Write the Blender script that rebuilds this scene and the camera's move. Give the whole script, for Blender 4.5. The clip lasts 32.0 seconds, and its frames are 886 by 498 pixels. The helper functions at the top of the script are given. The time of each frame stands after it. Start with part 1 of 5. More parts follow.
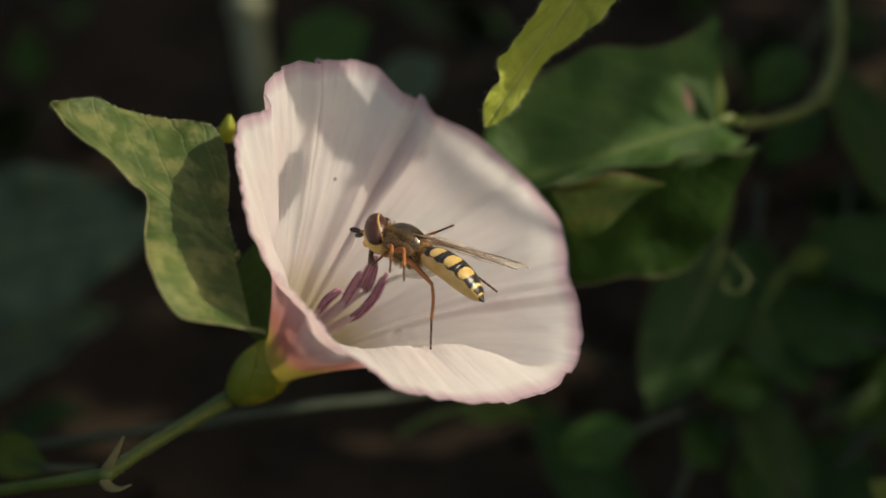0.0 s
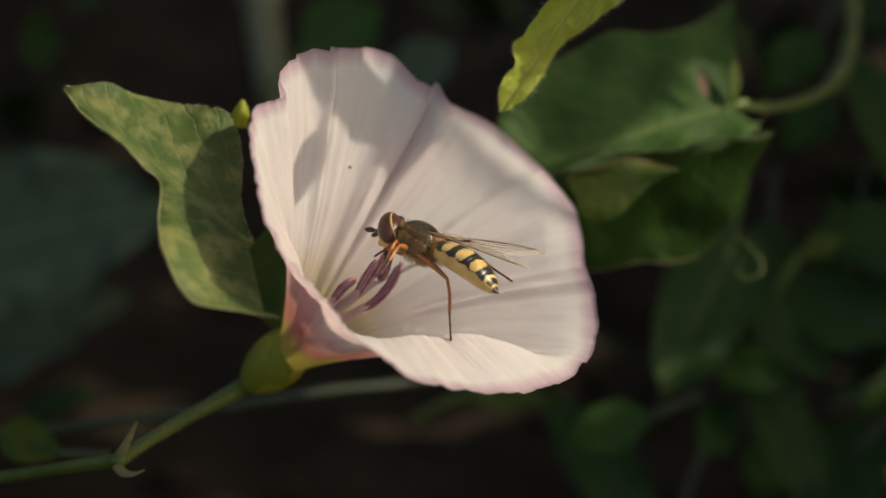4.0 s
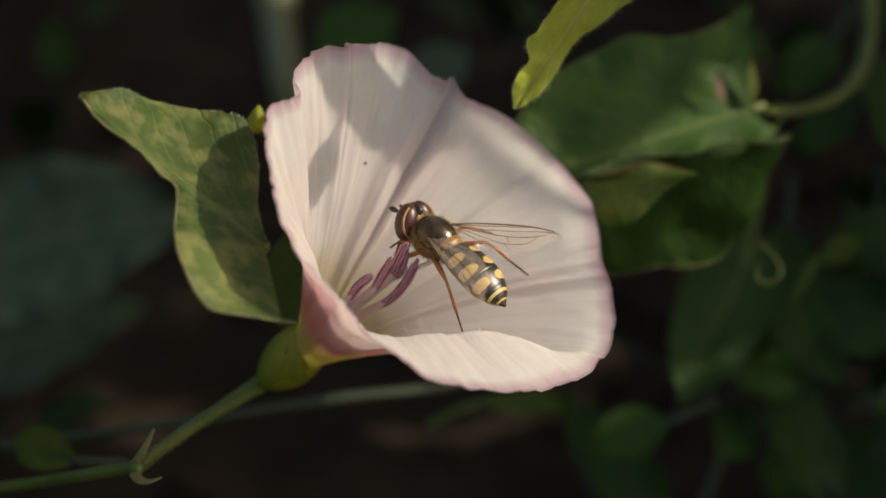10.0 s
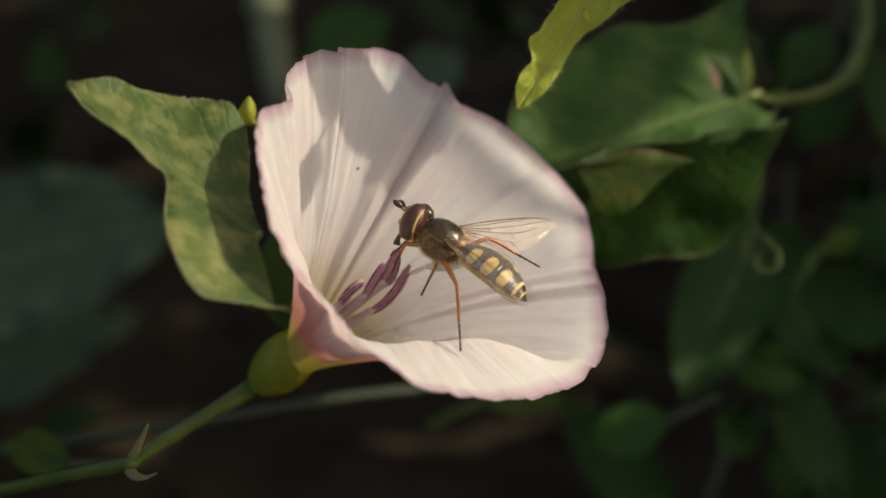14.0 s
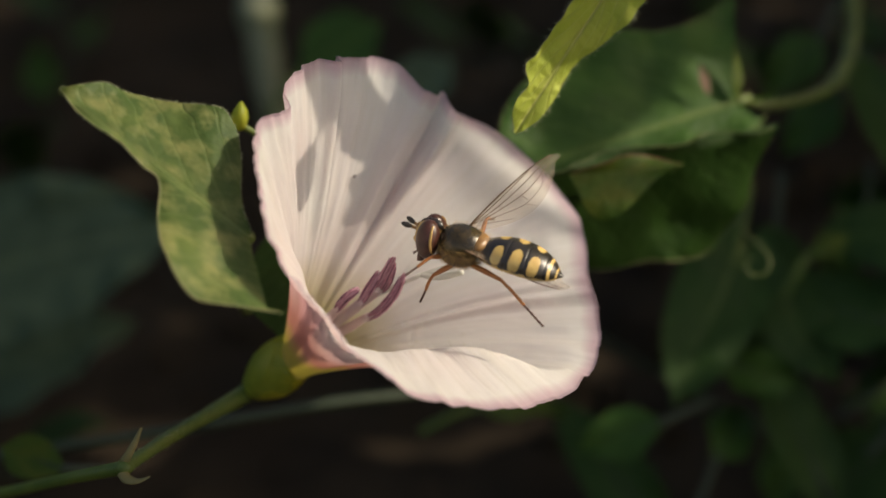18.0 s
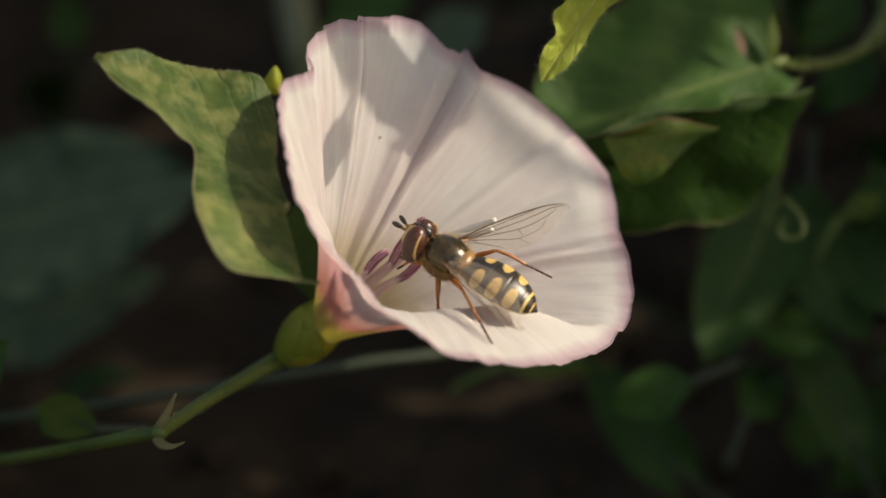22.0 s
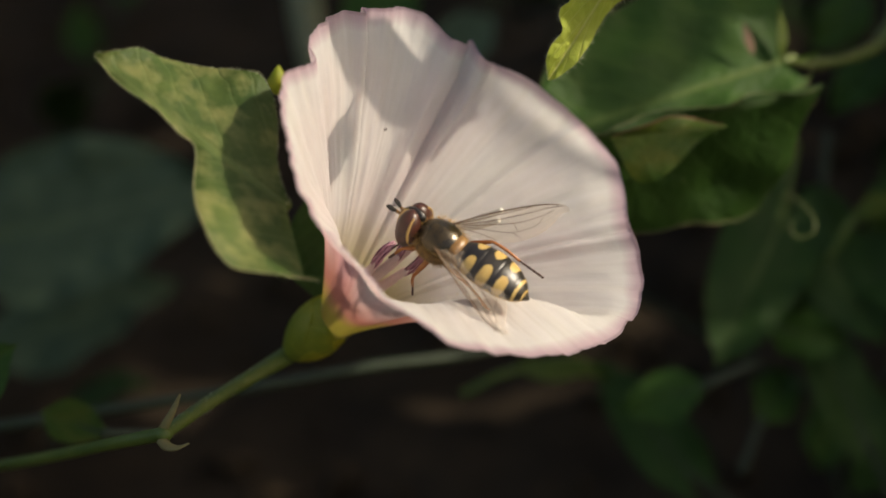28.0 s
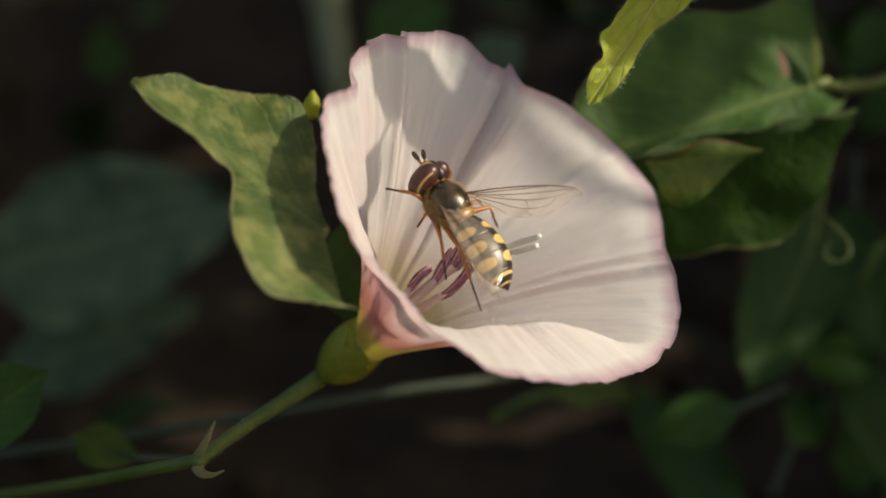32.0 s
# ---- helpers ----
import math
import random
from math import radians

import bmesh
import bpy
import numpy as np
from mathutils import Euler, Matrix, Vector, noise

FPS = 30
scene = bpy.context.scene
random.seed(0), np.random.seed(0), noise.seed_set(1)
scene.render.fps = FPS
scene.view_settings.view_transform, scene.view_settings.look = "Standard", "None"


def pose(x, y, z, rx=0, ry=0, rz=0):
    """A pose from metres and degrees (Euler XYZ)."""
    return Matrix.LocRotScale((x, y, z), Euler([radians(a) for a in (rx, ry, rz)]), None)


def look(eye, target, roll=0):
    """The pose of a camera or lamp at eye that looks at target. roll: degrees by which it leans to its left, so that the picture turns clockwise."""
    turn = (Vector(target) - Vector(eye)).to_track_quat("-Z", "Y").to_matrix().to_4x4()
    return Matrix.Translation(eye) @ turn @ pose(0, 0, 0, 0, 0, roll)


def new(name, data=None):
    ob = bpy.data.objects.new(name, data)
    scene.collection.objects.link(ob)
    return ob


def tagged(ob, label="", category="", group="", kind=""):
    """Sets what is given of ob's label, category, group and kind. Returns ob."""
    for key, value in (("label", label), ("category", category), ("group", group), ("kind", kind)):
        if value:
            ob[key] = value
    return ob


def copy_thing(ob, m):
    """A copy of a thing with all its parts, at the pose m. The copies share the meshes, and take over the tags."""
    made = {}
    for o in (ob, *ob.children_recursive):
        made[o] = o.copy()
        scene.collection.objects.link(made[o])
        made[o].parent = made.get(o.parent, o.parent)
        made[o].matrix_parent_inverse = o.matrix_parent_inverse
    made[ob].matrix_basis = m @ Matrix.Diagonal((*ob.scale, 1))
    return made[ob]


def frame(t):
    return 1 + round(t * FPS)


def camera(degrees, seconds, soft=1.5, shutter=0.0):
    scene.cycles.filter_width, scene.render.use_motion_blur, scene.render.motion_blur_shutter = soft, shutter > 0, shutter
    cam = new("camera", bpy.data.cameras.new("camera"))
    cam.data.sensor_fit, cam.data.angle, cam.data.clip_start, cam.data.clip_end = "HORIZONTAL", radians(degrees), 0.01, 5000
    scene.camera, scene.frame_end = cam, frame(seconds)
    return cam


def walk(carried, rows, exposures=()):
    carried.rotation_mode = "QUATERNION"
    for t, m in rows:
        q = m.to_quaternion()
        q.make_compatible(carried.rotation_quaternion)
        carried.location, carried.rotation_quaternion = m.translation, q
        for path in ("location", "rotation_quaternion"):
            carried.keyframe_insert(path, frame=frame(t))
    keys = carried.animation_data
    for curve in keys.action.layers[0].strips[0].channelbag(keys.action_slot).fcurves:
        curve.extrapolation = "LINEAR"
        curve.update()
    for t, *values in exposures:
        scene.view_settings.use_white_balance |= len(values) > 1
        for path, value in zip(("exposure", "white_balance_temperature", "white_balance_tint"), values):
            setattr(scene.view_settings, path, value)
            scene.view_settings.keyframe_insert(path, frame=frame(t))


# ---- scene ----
MM = 0.001
# A frame across the flower: x to the side, y up the slope of the view, z back towards the lens; millimetres.
VIEW = pose(0, 0, 0.067, 60, 0, 0)


def mm(x, y, z, rx=0, ry=0, rz=0):
    return pose(x * MM, y * MM, z * MM, rx, ry, rz)


def spot(x, y, z):
    return VIEW @ Vector((x * MM, y * MM, z * MM))


# ---- camera ----
cam = camera(28, 32.0, soft=1.5, shutter=0.4)
cam.data.dof.use_dof, cam.data.dof.focus_distance, cam.data.dof.aperture_fstop = True, 0.1170, 19.5
walk(cam, [(t, VIEW @ mm(x, y, z, rx, ry, rz)) for t, x, y, z, rx, ry, rz in [
        (0, 1.256, -1.326, 117.625, 1.105, -0.431, 0.044), (0.5, 1.333, -0.829, 117.444, 0.610, -0.792, 0.030),
        (1, 0.628, -1.147, 117.142, 0.462, -0.734, 0.011), (1.5, 0.886, -1.069, 116.928, 0.367, -0.050, 0.158),
        (2, 0.728, -0.216, 117.156, 0.186, -0.153, 0.308), (2.5, 1.190, -0.737, 117.465, 0.413, -0.203, 0.160),
        (3, 0.419, -0.770, 117.084, 0.460, -0.506, 0.060), (3.5, 1.319, -1.225, 117.155, 0.593, -0.053, 0.013),
        (5.5, 0.508, -0.542, 117.847, 0.248, -0.046, 0.278), (6, 0.411, -0.059, 117.254, -0.174, 0.238, 0.566),
        (6.5, -0.250, -1.211, 117.278, 0.535, 0.135, 0.337), (7, -0.128, -0.962, 117.015, 0.273, 0.207, 0.525),
        (7.5, -0.657, -0.509, 116.328, -0.309, -0.520, 0.110), (8, 0.636, -2.250, 116.471, 0.761, -0.116, -0.211),
        (8.5, 0.118, -0.692, 116.481, -0.167, -0.231, 0.036), (9, 0.095, -0.071, 116.383, 0.030, 0.041, -0.009),
        (9.5, 0.169, -0.340, 116.560, 0.223, -0.036, 0.088), (10, 0.923, -1.359, 116.772, 0.828, 0.408, -0.139),
        (10.5, 0.248, 0.716, 116.040, -0.181, 0.148, 0.046), (11, 1.377, -0.277, 117.102, 0.598, 0.240, -0.206),
        (11.3, 1.879, -1.282, 117.219, 0.867, 0.430, -0.371), (11.5, 1.342, -4.344, 116.697, 1.774, 0.269, -1.024),
        (11.7, 2.804, -1.450, 117.686, 0.964, 1.008, -0.368), (12, 1.768, -2.642, 116.153, -0.399, 0.595, -0.695),
        (12.5, 1.739, -5.105, 115.712, 1.202, 0.497, -1.539), (13, 1.746, -3.456, 115.589, 0.885, 0.645, -1.121),
        (13.5, 0.824, -3.129, 115.346, 1.323, 0.232, -1.070), (14, 1.287, -4.106, 115.329, 1.750, 0.461, -1.188),
        (14.5, 1.061, -3.543, 115.413, 1.471, 0.290, -1.131), (16.5, 0.684, -2.794, 115.659, 0.870, -0.132, -1.016),
        (17, 0.868, -4.352, 115.683, 1.653, 0.053, -1.253), (17.5, 1.402, -4.405, 115.689, 1.752, 0.319, -1.234),
        (18, 1.387, -4.608, 115.932, 2.094, 0.244, -1.346), (18.5, 0.234, -2.861, 115.290, 1.186, 0.090, -1.196),
        (19, 0.217, -3.058, 115.191, 1.027, 0.900, -1.160), (19.5, 0.654, -4.568, 115.079, 1.135, 2.061, -1.146),
        (20, 0.990, -2.338, 114.729, -0.150, 0.574, -1.035), (20.5, 1.535, -2.874, 115.118, 0.074, 0.586, -1.176),
        (21, 1.172, -2.382, 115.541, 0.291, 0.601, -1.069), (21.5, 1.196, -3.026, 115.878, 0.351, 0.891, -1.200),
        (22, 0.505, -2.421, 115.562, 0.004, 0.914, -1.075), (22.5, 0.928, -3.116, 115.517, 0.257, 1.123, -1.150),
        (23, 1.080, -3.074, 115.474, 0.168, 1.199, -1.187), (23.5, 0.627, -3.017, 115.745, 0.175, 1.003, -1.272),
        (24, 1.237, -3.649, 115.969, 0.499, 1.440, -1.273), (24.5, 0.650, -2.386, 115.760, 0.068, 1.238, -1.134),
        (25, 1.094, -3.462, 115.821, 0.594, 1.472, -1.232), (25.5, 0.165, -2.130, 115.742, -0.272, 1.008, -1.316),
        (27.5, 1.213, -1.750, 114.946, -0.524, 1.454, -1.311), (28, 1.951, -3.692, 114.782, 0.540, 1.777, -1.481),
        (28.5, 1.700, -3.521, 114.686, 0.486, 1.674, -1.541), (29, 1.922, -3.159, 114.619, 0.382, 1.693, -1.483),
        (29.5, 1.820, -2.788, 114.305, 0.284, 1.622, -1.460), (30, 1.960, -2.693, 114.003, 0.347, 1.723, -1.513),
        (30.5, 1.326, -3.469, 113.672, 0.713, 1.735, -1.535), (31, 0.809, -3.393, 114.308, 0.918, 1.761, -1.566),
        (31.5, 0.888, -3.345, 114.468, 1.250, 2.256, -1.495), (32, 0.346, -2.921, 114.158, 1.027, 2.171, -1.481),
]], [(0, 0.08, 7050, 9), (11, 0.08, 7050, 9), (14, 0.19, 7050, 9), (32, 0.22, 7050, 9)])

# ---- light ----
SUN = Vector((0.82, -0.013, 0.573)).normalized()
world = bpy.data.worlds.new("sky")
scene.world = world
world.use_nodes = True
sky = world.node_tree.nodes.new("ShaderNodeTexSky")
sky.sky_type, sky.sun_disc = "NISHITA", False
sky.dust_density, sky.ozone_density = 4.5, 0.4
sky.sun_elevation, sky.sun_rotation = math.asin(SUN.z), math.atan2(SUN.x, SUN.y)
world.node_tree.links.new(sky.outputs[0], world.node_tree.nodes["Background"].inputs[0])
world.node_tree.nodes["Background"].inputs[1].default_value = 0.15
sun = new("sun", bpy.data.lights.new("sun", "SUN"))
sun.data.energy, sun.data.angle, sun.data.color = 4.2, radians(0.6), (1.0, 0.915, 0.79)
sun.matrix_world = look(SUN, (0, 0, 0))


# ---- materials ----
class Nodes:
    """A material's node tree with short ways to add and join nodes."""

    def __init__(self, name):
        self.mat = bpy.data.materials.new(name)
        self.mat.use_nodes = True
        self.tree = self.mat.node_tree
        self.bsdf = self.tree.nodes["Principled BSDF"]
        self.out = self.tree.nodes["Material Output"]

    def add(self, kind, **values):
        n = self.tree.nodes.new("ShaderNode" + kind)
        for k, v in values.items():
            n.inputs[k.replace("_", " ")].default_value = v
        return n

    def join(self, a, b):
        self.tree.links.new(a, b)

    def coords(self, kind="Object", scale=(1, 1, 1)):
        c = self.add("TexCoord")
        m = self.add("Mapping")
        m.inputs["Scale"].default_value = scale
        self.join(c.outputs[kind], m.inputs[0])
        return m.outputs[0]

    def noise(self, at, scale, detail=4.0, rough=0.55):
        n = self.add("TexNoise", Scale=scale, Detail=detail, Roughness=rough)
        self.join(at, n.inputs["Vector"])
        return n.outputs["Fac"]

    def ramp(self, fac, stops):
        r = self.add("ValToRGB")
        e = r.color_ramp.elements
        while len(e) < len(stops):
            e.new(0.5)
        for k, (p, c) in zip(e, stops):
            k.position, k.color = p, (*c, 1)
        self.join(fac, r.inputs[0])
        return r.outputs[0]

    def mix(self, fac, a, b, how="MIX"):
        m = self.tree.nodes.new("ShaderNodeMix")
        m.data_type, m.blend_type = "RGBA", how
        for k, v in ((0, fac), (6, a), (7, b)):
            if isinstance(v, (int, float)):
                m.inputs[k].default_value = v
            elif isinstance(v, tuple):
                m.inputs[k].default_value = (*v, 1)
            else:
                self.join(v, m.inputs[k])
        return m.outputs[2]

    def math(self, how, a, b=0.0, c=0.0):
        m = self.tree.nodes.new("ShaderNodeMath")
        m.operation = how
        for k, v in enumerate((a, b, c)):
            if isinstance(v, (int, float)):
                m.inputs[k].default_value = v
            else:
                self.join(v, m.inputs[k])
        return m.outputs[0]

    def bump(self, height, strength, distance):
        b = self.add("Bump", Strength=strength, Distance=distance)
        self.join(height, b.inputs["Height"])
        self.join(b.outputs[0], self.bsdf.inputs["Normal"])
        return b.outputs[0]

    def paint(self, colour, rough=0.5, metal=0.0, spec=0.5):
        if isinstance(colour, tuple):
            self.bsdf.inputs["Base Color"].default_value = (*colour, 1)
        else:
            self.join(colour, self.bsdf.inputs["Base Color"])
        self.bsdf.inputs["Roughness"].default_value = rough
        self.bsdf.inputs["Metallic"].default_value = metal
        self.bsdf.inputs["Specular IOR Level"].default_value = spec
        return self

    def thin(self, colour, share, normal=None):
        """Light also passes through: a share of it goes on as translucence of that colour."""
        t = self.add("BsdfTranslucent")
        if isinstance(colour, tuple):
            t.inputs[0].default_value = (*colour, 1)
        else:
            self.join(colour, t.inputs[0])
        if normal is not None:
            self.join(normal, t.inputs["Normal"])
        m = self.add("MixShader")
        m.inputs[0].default_value = share
        self.join(self.bsdf.outputs[0], m.inputs[1])
        self.join(t.outputs[0], m.inputs[2])
        self.join(m.outputs[0], self.out.inputs[0])
        return self


def petal_material(name, inner):
    n = Nodes(name)
    uv = n.coords("UV", (1, 1, 1))
    sep = n.add("SeparateXYZ")
    n.join(uv, sep.inputs[0])
    along = sep.outputs[1]
    streak = n.noise(n.coords("UV", (110, 1.6, 1)), 1.0, 3.0)
    fine = n.noise(n.coords("UV", (420, 5.0, 1)), 1.0, 2.0)
    cloud = n.noise(n.coords("Object", (1, 1, 1)), 420, 3.0)
    white, cream, pink = (0.86, 0.862, 0.838), (0.82, 0.817, 0.775), (0.60, 0.41, 0.49)
    base = n.mix(n.ramp(streak, [(0.38, (0, 0, 0)), (0.68, (1, 1, 1))]), white, cream)
    base = n.mix(n.ramp(cloud, [(0.45, (0, 0, 0)), (0.8, (0.35, 0.35, 0.35))]), base, (0.77, 0.772, 0.755))
    if inner:
        throat = n.ramp(along, [(0.16, (1, 1, 1)), (0.42, (0, 0, 0))])
        base = n.mix(throat, base, (0.60, 0.56, 0.26))
        edge = n.math("ADD", along, n.math("MULTIPLY", n.noise(n.coords("UV", (60, 2, 1)), 1.0, 3.0), 0.03))
        base = n.mix(n.ramp(edge, [(0.965, (0, 0, 0)), (1.012, (0.7, 0.7, 0.7))]), base, pink)
    else:
        band = n.ramp(n.noise(n.coords("UV", (9, 0.6, 1)), 1.0, 2.0), [(0.35, (0.25, 0.25, 0.25)), (0.6, (1, 1, 1))])
        base = n.mix(band, base, (0.80, 0.50, 0.54))
        base = n.mix(n.ramp(along, [(0.80, (1, 1, 1)), (0.98, (0, 0, 0))]), (0.84, 0.77, 0.78), base)
        base = n.mix(n.ramp(along, [(0.28, (0.95, 0.95, 0.95)), (0.58, (0, 0, 0))]), base, (0.62, 0.27, 0.28))
        base = n.mix(n.ramp(along, [(0.14, (1, 1, 1)), (0.24, (0, 0, 0))]), base, (0.55, 0.50, 0.16))
    n.paint(base, 0.55, spec=0.25)
    n.bsdf.inputs["Sheen Weight"].default_value = 0.1
    crumple = n.noise(n.coords("UV", (46, 15, 1)), 1.0, 4.0, 0.6)
    crepe = n.noise(n.coords("Object"), 1500, 5.0, 0.6)
    h = n.math("ADD", n.math("MULTIPLY", streak, 0.45), n.math("MULTIPLY", fine, 0.35))
    h = n.math("ADD", h, n.math("MULTIPLY", crepe, 0.8))
    h = n.math("ADD", h, n.math("MULTIPLY", crumple, 1.5))
    ridge = n.math("ABSOLUTE", n.math("SUBTRACT", n.noise(n.coords("UV", (64, 2.6, 1)), 1.0, 3.0, 0.5), 0.5))
    lines = n.ramp(ridge, [(0.0, (1, 1, 1)), (0.055, (0, 0, 0))])
    h = n.math("SUBTRACT", h, n.math("MULTIPLY", lines, 0.22))
    n.bump(h, 0.45, 0.0002)
    n.thin(base, 0.66)
    return n.mat


def leaf_material(name, dark, light, veins=(0.16, 0.22, 0.07), share=0.3, blotch=None, relief=0.6):
    n = Nodes(name)
    uv = n.coords("UV")
    obj = n.coords("Object")
    patch = n.noise(obj, 260, 4.0)
    grain = n.noise(obj, 2600, 3.0)
    base = n.mix(n.ramp(patch, [(0.35, (0, 0, 0)), (0.68, (1, 1, 1))]), dark, light)
    base = n.mix(n.math("MULTIPLY", grain, 0.35), base, tuple(c * 1.5 for c in dark))
    if blotch:
        spots = n.noise(n.coords("Object", (1.2, 0.8, 1)), 560, 4.0, 0.6)
        base = n.mix(n.ramp(spots, [(0.46, (0, 0, 0)), (0.64, (0.8, 0.8, 0.8))]), base, blotch)
    sep = n.add("SeparateXYZ")
    n.join(uv, sep.inputs[0])
    across = n.math("ABSOLUTE", n.math("SUBTRACT", sep.outputs[0], 0.5))
    wob = n.math("MULTIPLY", n.noise(obj, 380, 2.0), 0.10)
    slant = n.math("ADD", n.math("SUBTRACT", sep.outputs[1], n.math("MULTIPLY", across, 0.95)), wob)
    wave = n.math("ABSOLUTE", n.math("SUBTRACT", n.math("FRACT", n.math("MULTIPLY", slant, 7.0)), 0.5))
    side = n.ramp(wave, [(0.0, (1, 1, 1)), (0.085, (0, 0, 0))])
    mid = n.ramp(across, [(0.008, (1, 1, 1)), (0.03, (0, 0, 0))])
    vein = n.math("MAXIMUM", n.math("MULTIPLY", side, 0.55), mid)
    base = n.mix(n.math("MULTIPLY", vein, 0.6), base, veins)
    n.paint(base, 0.55, spec=0.22)
    net = n.add("TexVoronoi", Scale=900.0)
    net.feature = "DISTANCE_TO_EDGE"
    n.join(obj, net.inputs["Vector"])
    h = n.math("ADD", n.math("MULTIPLY", vein, -0.5), n.math("MULTIPLY", net.outputs["Distance"], 0.9))
    n.bump(n.math("ADD", h, n.math("MULTIPLY", grain, 0.35)), relief, 0.0003)
    n.thin(n.mix(0.5, base, (light[0] * 1.5, light[1] * 1.6, light[2] * 0.6)), share)
    return n.mat


def plain(name, a, b, scale, rough=0.5, metal=0.0, spec=0.5, bump=0.3, share=0.0, stretch=(1, 1, 1)):
    n = Nodes(name)
    at = n.coords("Object", stretch)
    big, small = n.noise(at, scale, 4.0), n.noise(at, scale * 9, 3.0)
    base = n.mix(n.ramp(big, [(0.35, (0, 0, 0)), (0.65, (1, 1, 1))]), a, b)
    base = n.mix(n.math("MULTIPLY", small, 0.3), base, tuple(c * 0.55 for c in a))
    n.paint(base, rough, metal, spec)
    n.bump(small, bump, 0.00008)
    if share:
        n.thin(base, share)
    return n.mat


PETAL_IN, PETAL_OUT = petal_material("petal_inside", True), petal_material("petal_outside", False)
LEAF = leaf_material("leaf_green", (0.028, 0.070, 0.010), (0.054, 0.116, 0.018), (0.11, 0.17, 0.035))
# darkened copy of the leaf green, with shade put into the colour
LEAF_SHADED = leaf_material("leaf_shaded", (0.017, 0.045, 0.006), (0.030, 0.070, 0.010), (0.05, 0.085, 0.02))
LEAF_PALE = leaf_material("leaf_mottled", (0.034, 0.066, 0.014), (0.098, 0.13, 0.03), (0.12, 0.155, 0.045), 0.3, (0.20, 0.205, 0.068), relief=0.4)
LEAF_YOUNG = leaf_material("leaf_young", (0.32, 0.38, 0.06), (0.53, 0.56, 0.13), (0.66, 0.66, 0.30), 0.5, relief=1.0)
# yellowed green; on the patch over the shaded leaf it stands for sunlight
LEAF_TURNING_LIT = leaf_material("leaf_turning_lit", (0.020, 0.056, 0.006), (0.105, 0.150, 0.012), (0.09, 0.12, 0.025), 0.35, (0.11, 0.12, 0.015))
LEAF_OLIVE = leaf_material("leaf_olive", (0.055, 0.085, 0.012), (0.11, 0.14, 0.022), (0.14, 0.17, 0.04), 0.35)
LEAF_BLUE = leaf_material("leaf_grey_green", (0.05, 0.078, 0.042), (0.095, 0.13, 0.07), (0.13, 0.17, 0.09), 0.2)
STEM = plain("stem_green", (0.072, 0.118, 0.015), (0.125, 0.168, 0.024), 350, 0.5, share=0.15)
# olive stem colour, dimmed to put shade on the climbing stem
STEM_DIM = plain("stem_dim", (0.060, 0.085, 0.014), (0.105, 0.130, 0.022), 350, 0.6)
# stem green darkened: the shade near the ground is put into the colour
STEM_SHADED = plain("stem_shaded", (0.011, 0.023, 0.007), (0.020, 0.033, 0.010), 350, 0.6)
STEM_PALE = plain("stem_pale", (0.16, 0.18, 0.09), (0.25, 0.25, 0.15), 300, 0.6)
SEPAL = plain("sepal", (0.55, 0.54, 0.055), (0.76, 0.70, 0.08), 300, 0.42, share=0.66)
MARGIN = plain("leaf_border", (0.15, 0.17, 0.06), (0.24, 0.22, 0.09), 500, 0.6, share=0.2)
RUST = plain("rust_border", (0.13, 0.045, 0.018), (0.20, 0.08, 0.025), 500, 0.6, share=0.2)
CALYX = plain("calyx_green", (0.34, 0.40, 0.045), (0.54, 0.55, 0.065), 350, 0.45, share=0.55)
BRACT = plain("bract_tan", (0.20, 0.17, 0.055), (0.28, 0.23, 0.085), 500, 0.6, share=0.2)
DRY = plain("dry_leaf", (0.16, 0.095, 0.055), (0.26, 0.17, 0.10), 200, 0.75)
SOIL = plain("soil", (0.020, 0.0145, 0.0092), (0.043, 0.0300, 0.0175), 60, 0.95, spec=0.08, bump=0.8)
ANTHER = plain("anther_mauve", (0.34, 0.13, 0.19), (0.54, 0.30, 0.35), 1400, 0.6, stretch=(4, 4, 0.6))
ANTHER_DARK = plain("anther_slit", (0.10, 0.025, 0.05), (0.17, 0.05, 0.09), 1500, 0.6)
FILAMENT = plain("filament", (0.68, 0.50, 0.50), (0.74, 0.60, 0.56), 500, 0.5, share=0.3)
STIGMA = plain("stigma_white", (0.72, 0.70, 0.62), (0.80, 0.78, 0.72), 900, 0.5, share=0.3)
POLLEN = plain("pollen", (0.76, 0.72, 0.58), (0.82, 0.80, 0.72), 2500, 0.4)

BLACK = plain("body_black", (0.010, 0.008, 0.006), (0.022, 0.016, 0.010), 1500, 0.34, spec=0.6, bump=0.15)
YELLOW = plain("body_yellow", (0.46, 0.30, 0.085), (0.56, 0.40, 0.14), 1200, 0.42, bump=0.12)
AMBER = plain("body_amber", (0.17, 0.085, 0.026), (0.28, 0.15, 0.045), 1200, 0.35, bump=0.12)
BRONZE = plain("thorax_bronze", (0.022, 0.016, 0.007), (0.085, 0.056, 0.020), 900, 0.25, 0.35, 0.65, 0.2)
FLANK = plain("flank_brown", (0.085, 0.045, 0.016), (0.24, 0.14, 0.05), 900, 0.5, bump=0.4)
LEAF_HAIR = plain("leaf_hair", (0.42, 0.45, 0.25), (0.55, 0.58, 0.36), 2000, 0.6, share=0.3)
HAIR = plain("hair_tan", (0.44, 0.27, 0.085), (0.56, 0.36, 0.13), 2000, 0.6, share=0.3)
EYE = plain("eye_maroon", (0.040, 0.013, 0.008), (0.066, 0.022, 0.013), 1800, 0.34, spec=0.45, bump=0.1)
FACE = plain("face_yellow", (0.46, 0.30, 0.08), (0.56, 0.40, 0.14), 1500, 0.4)
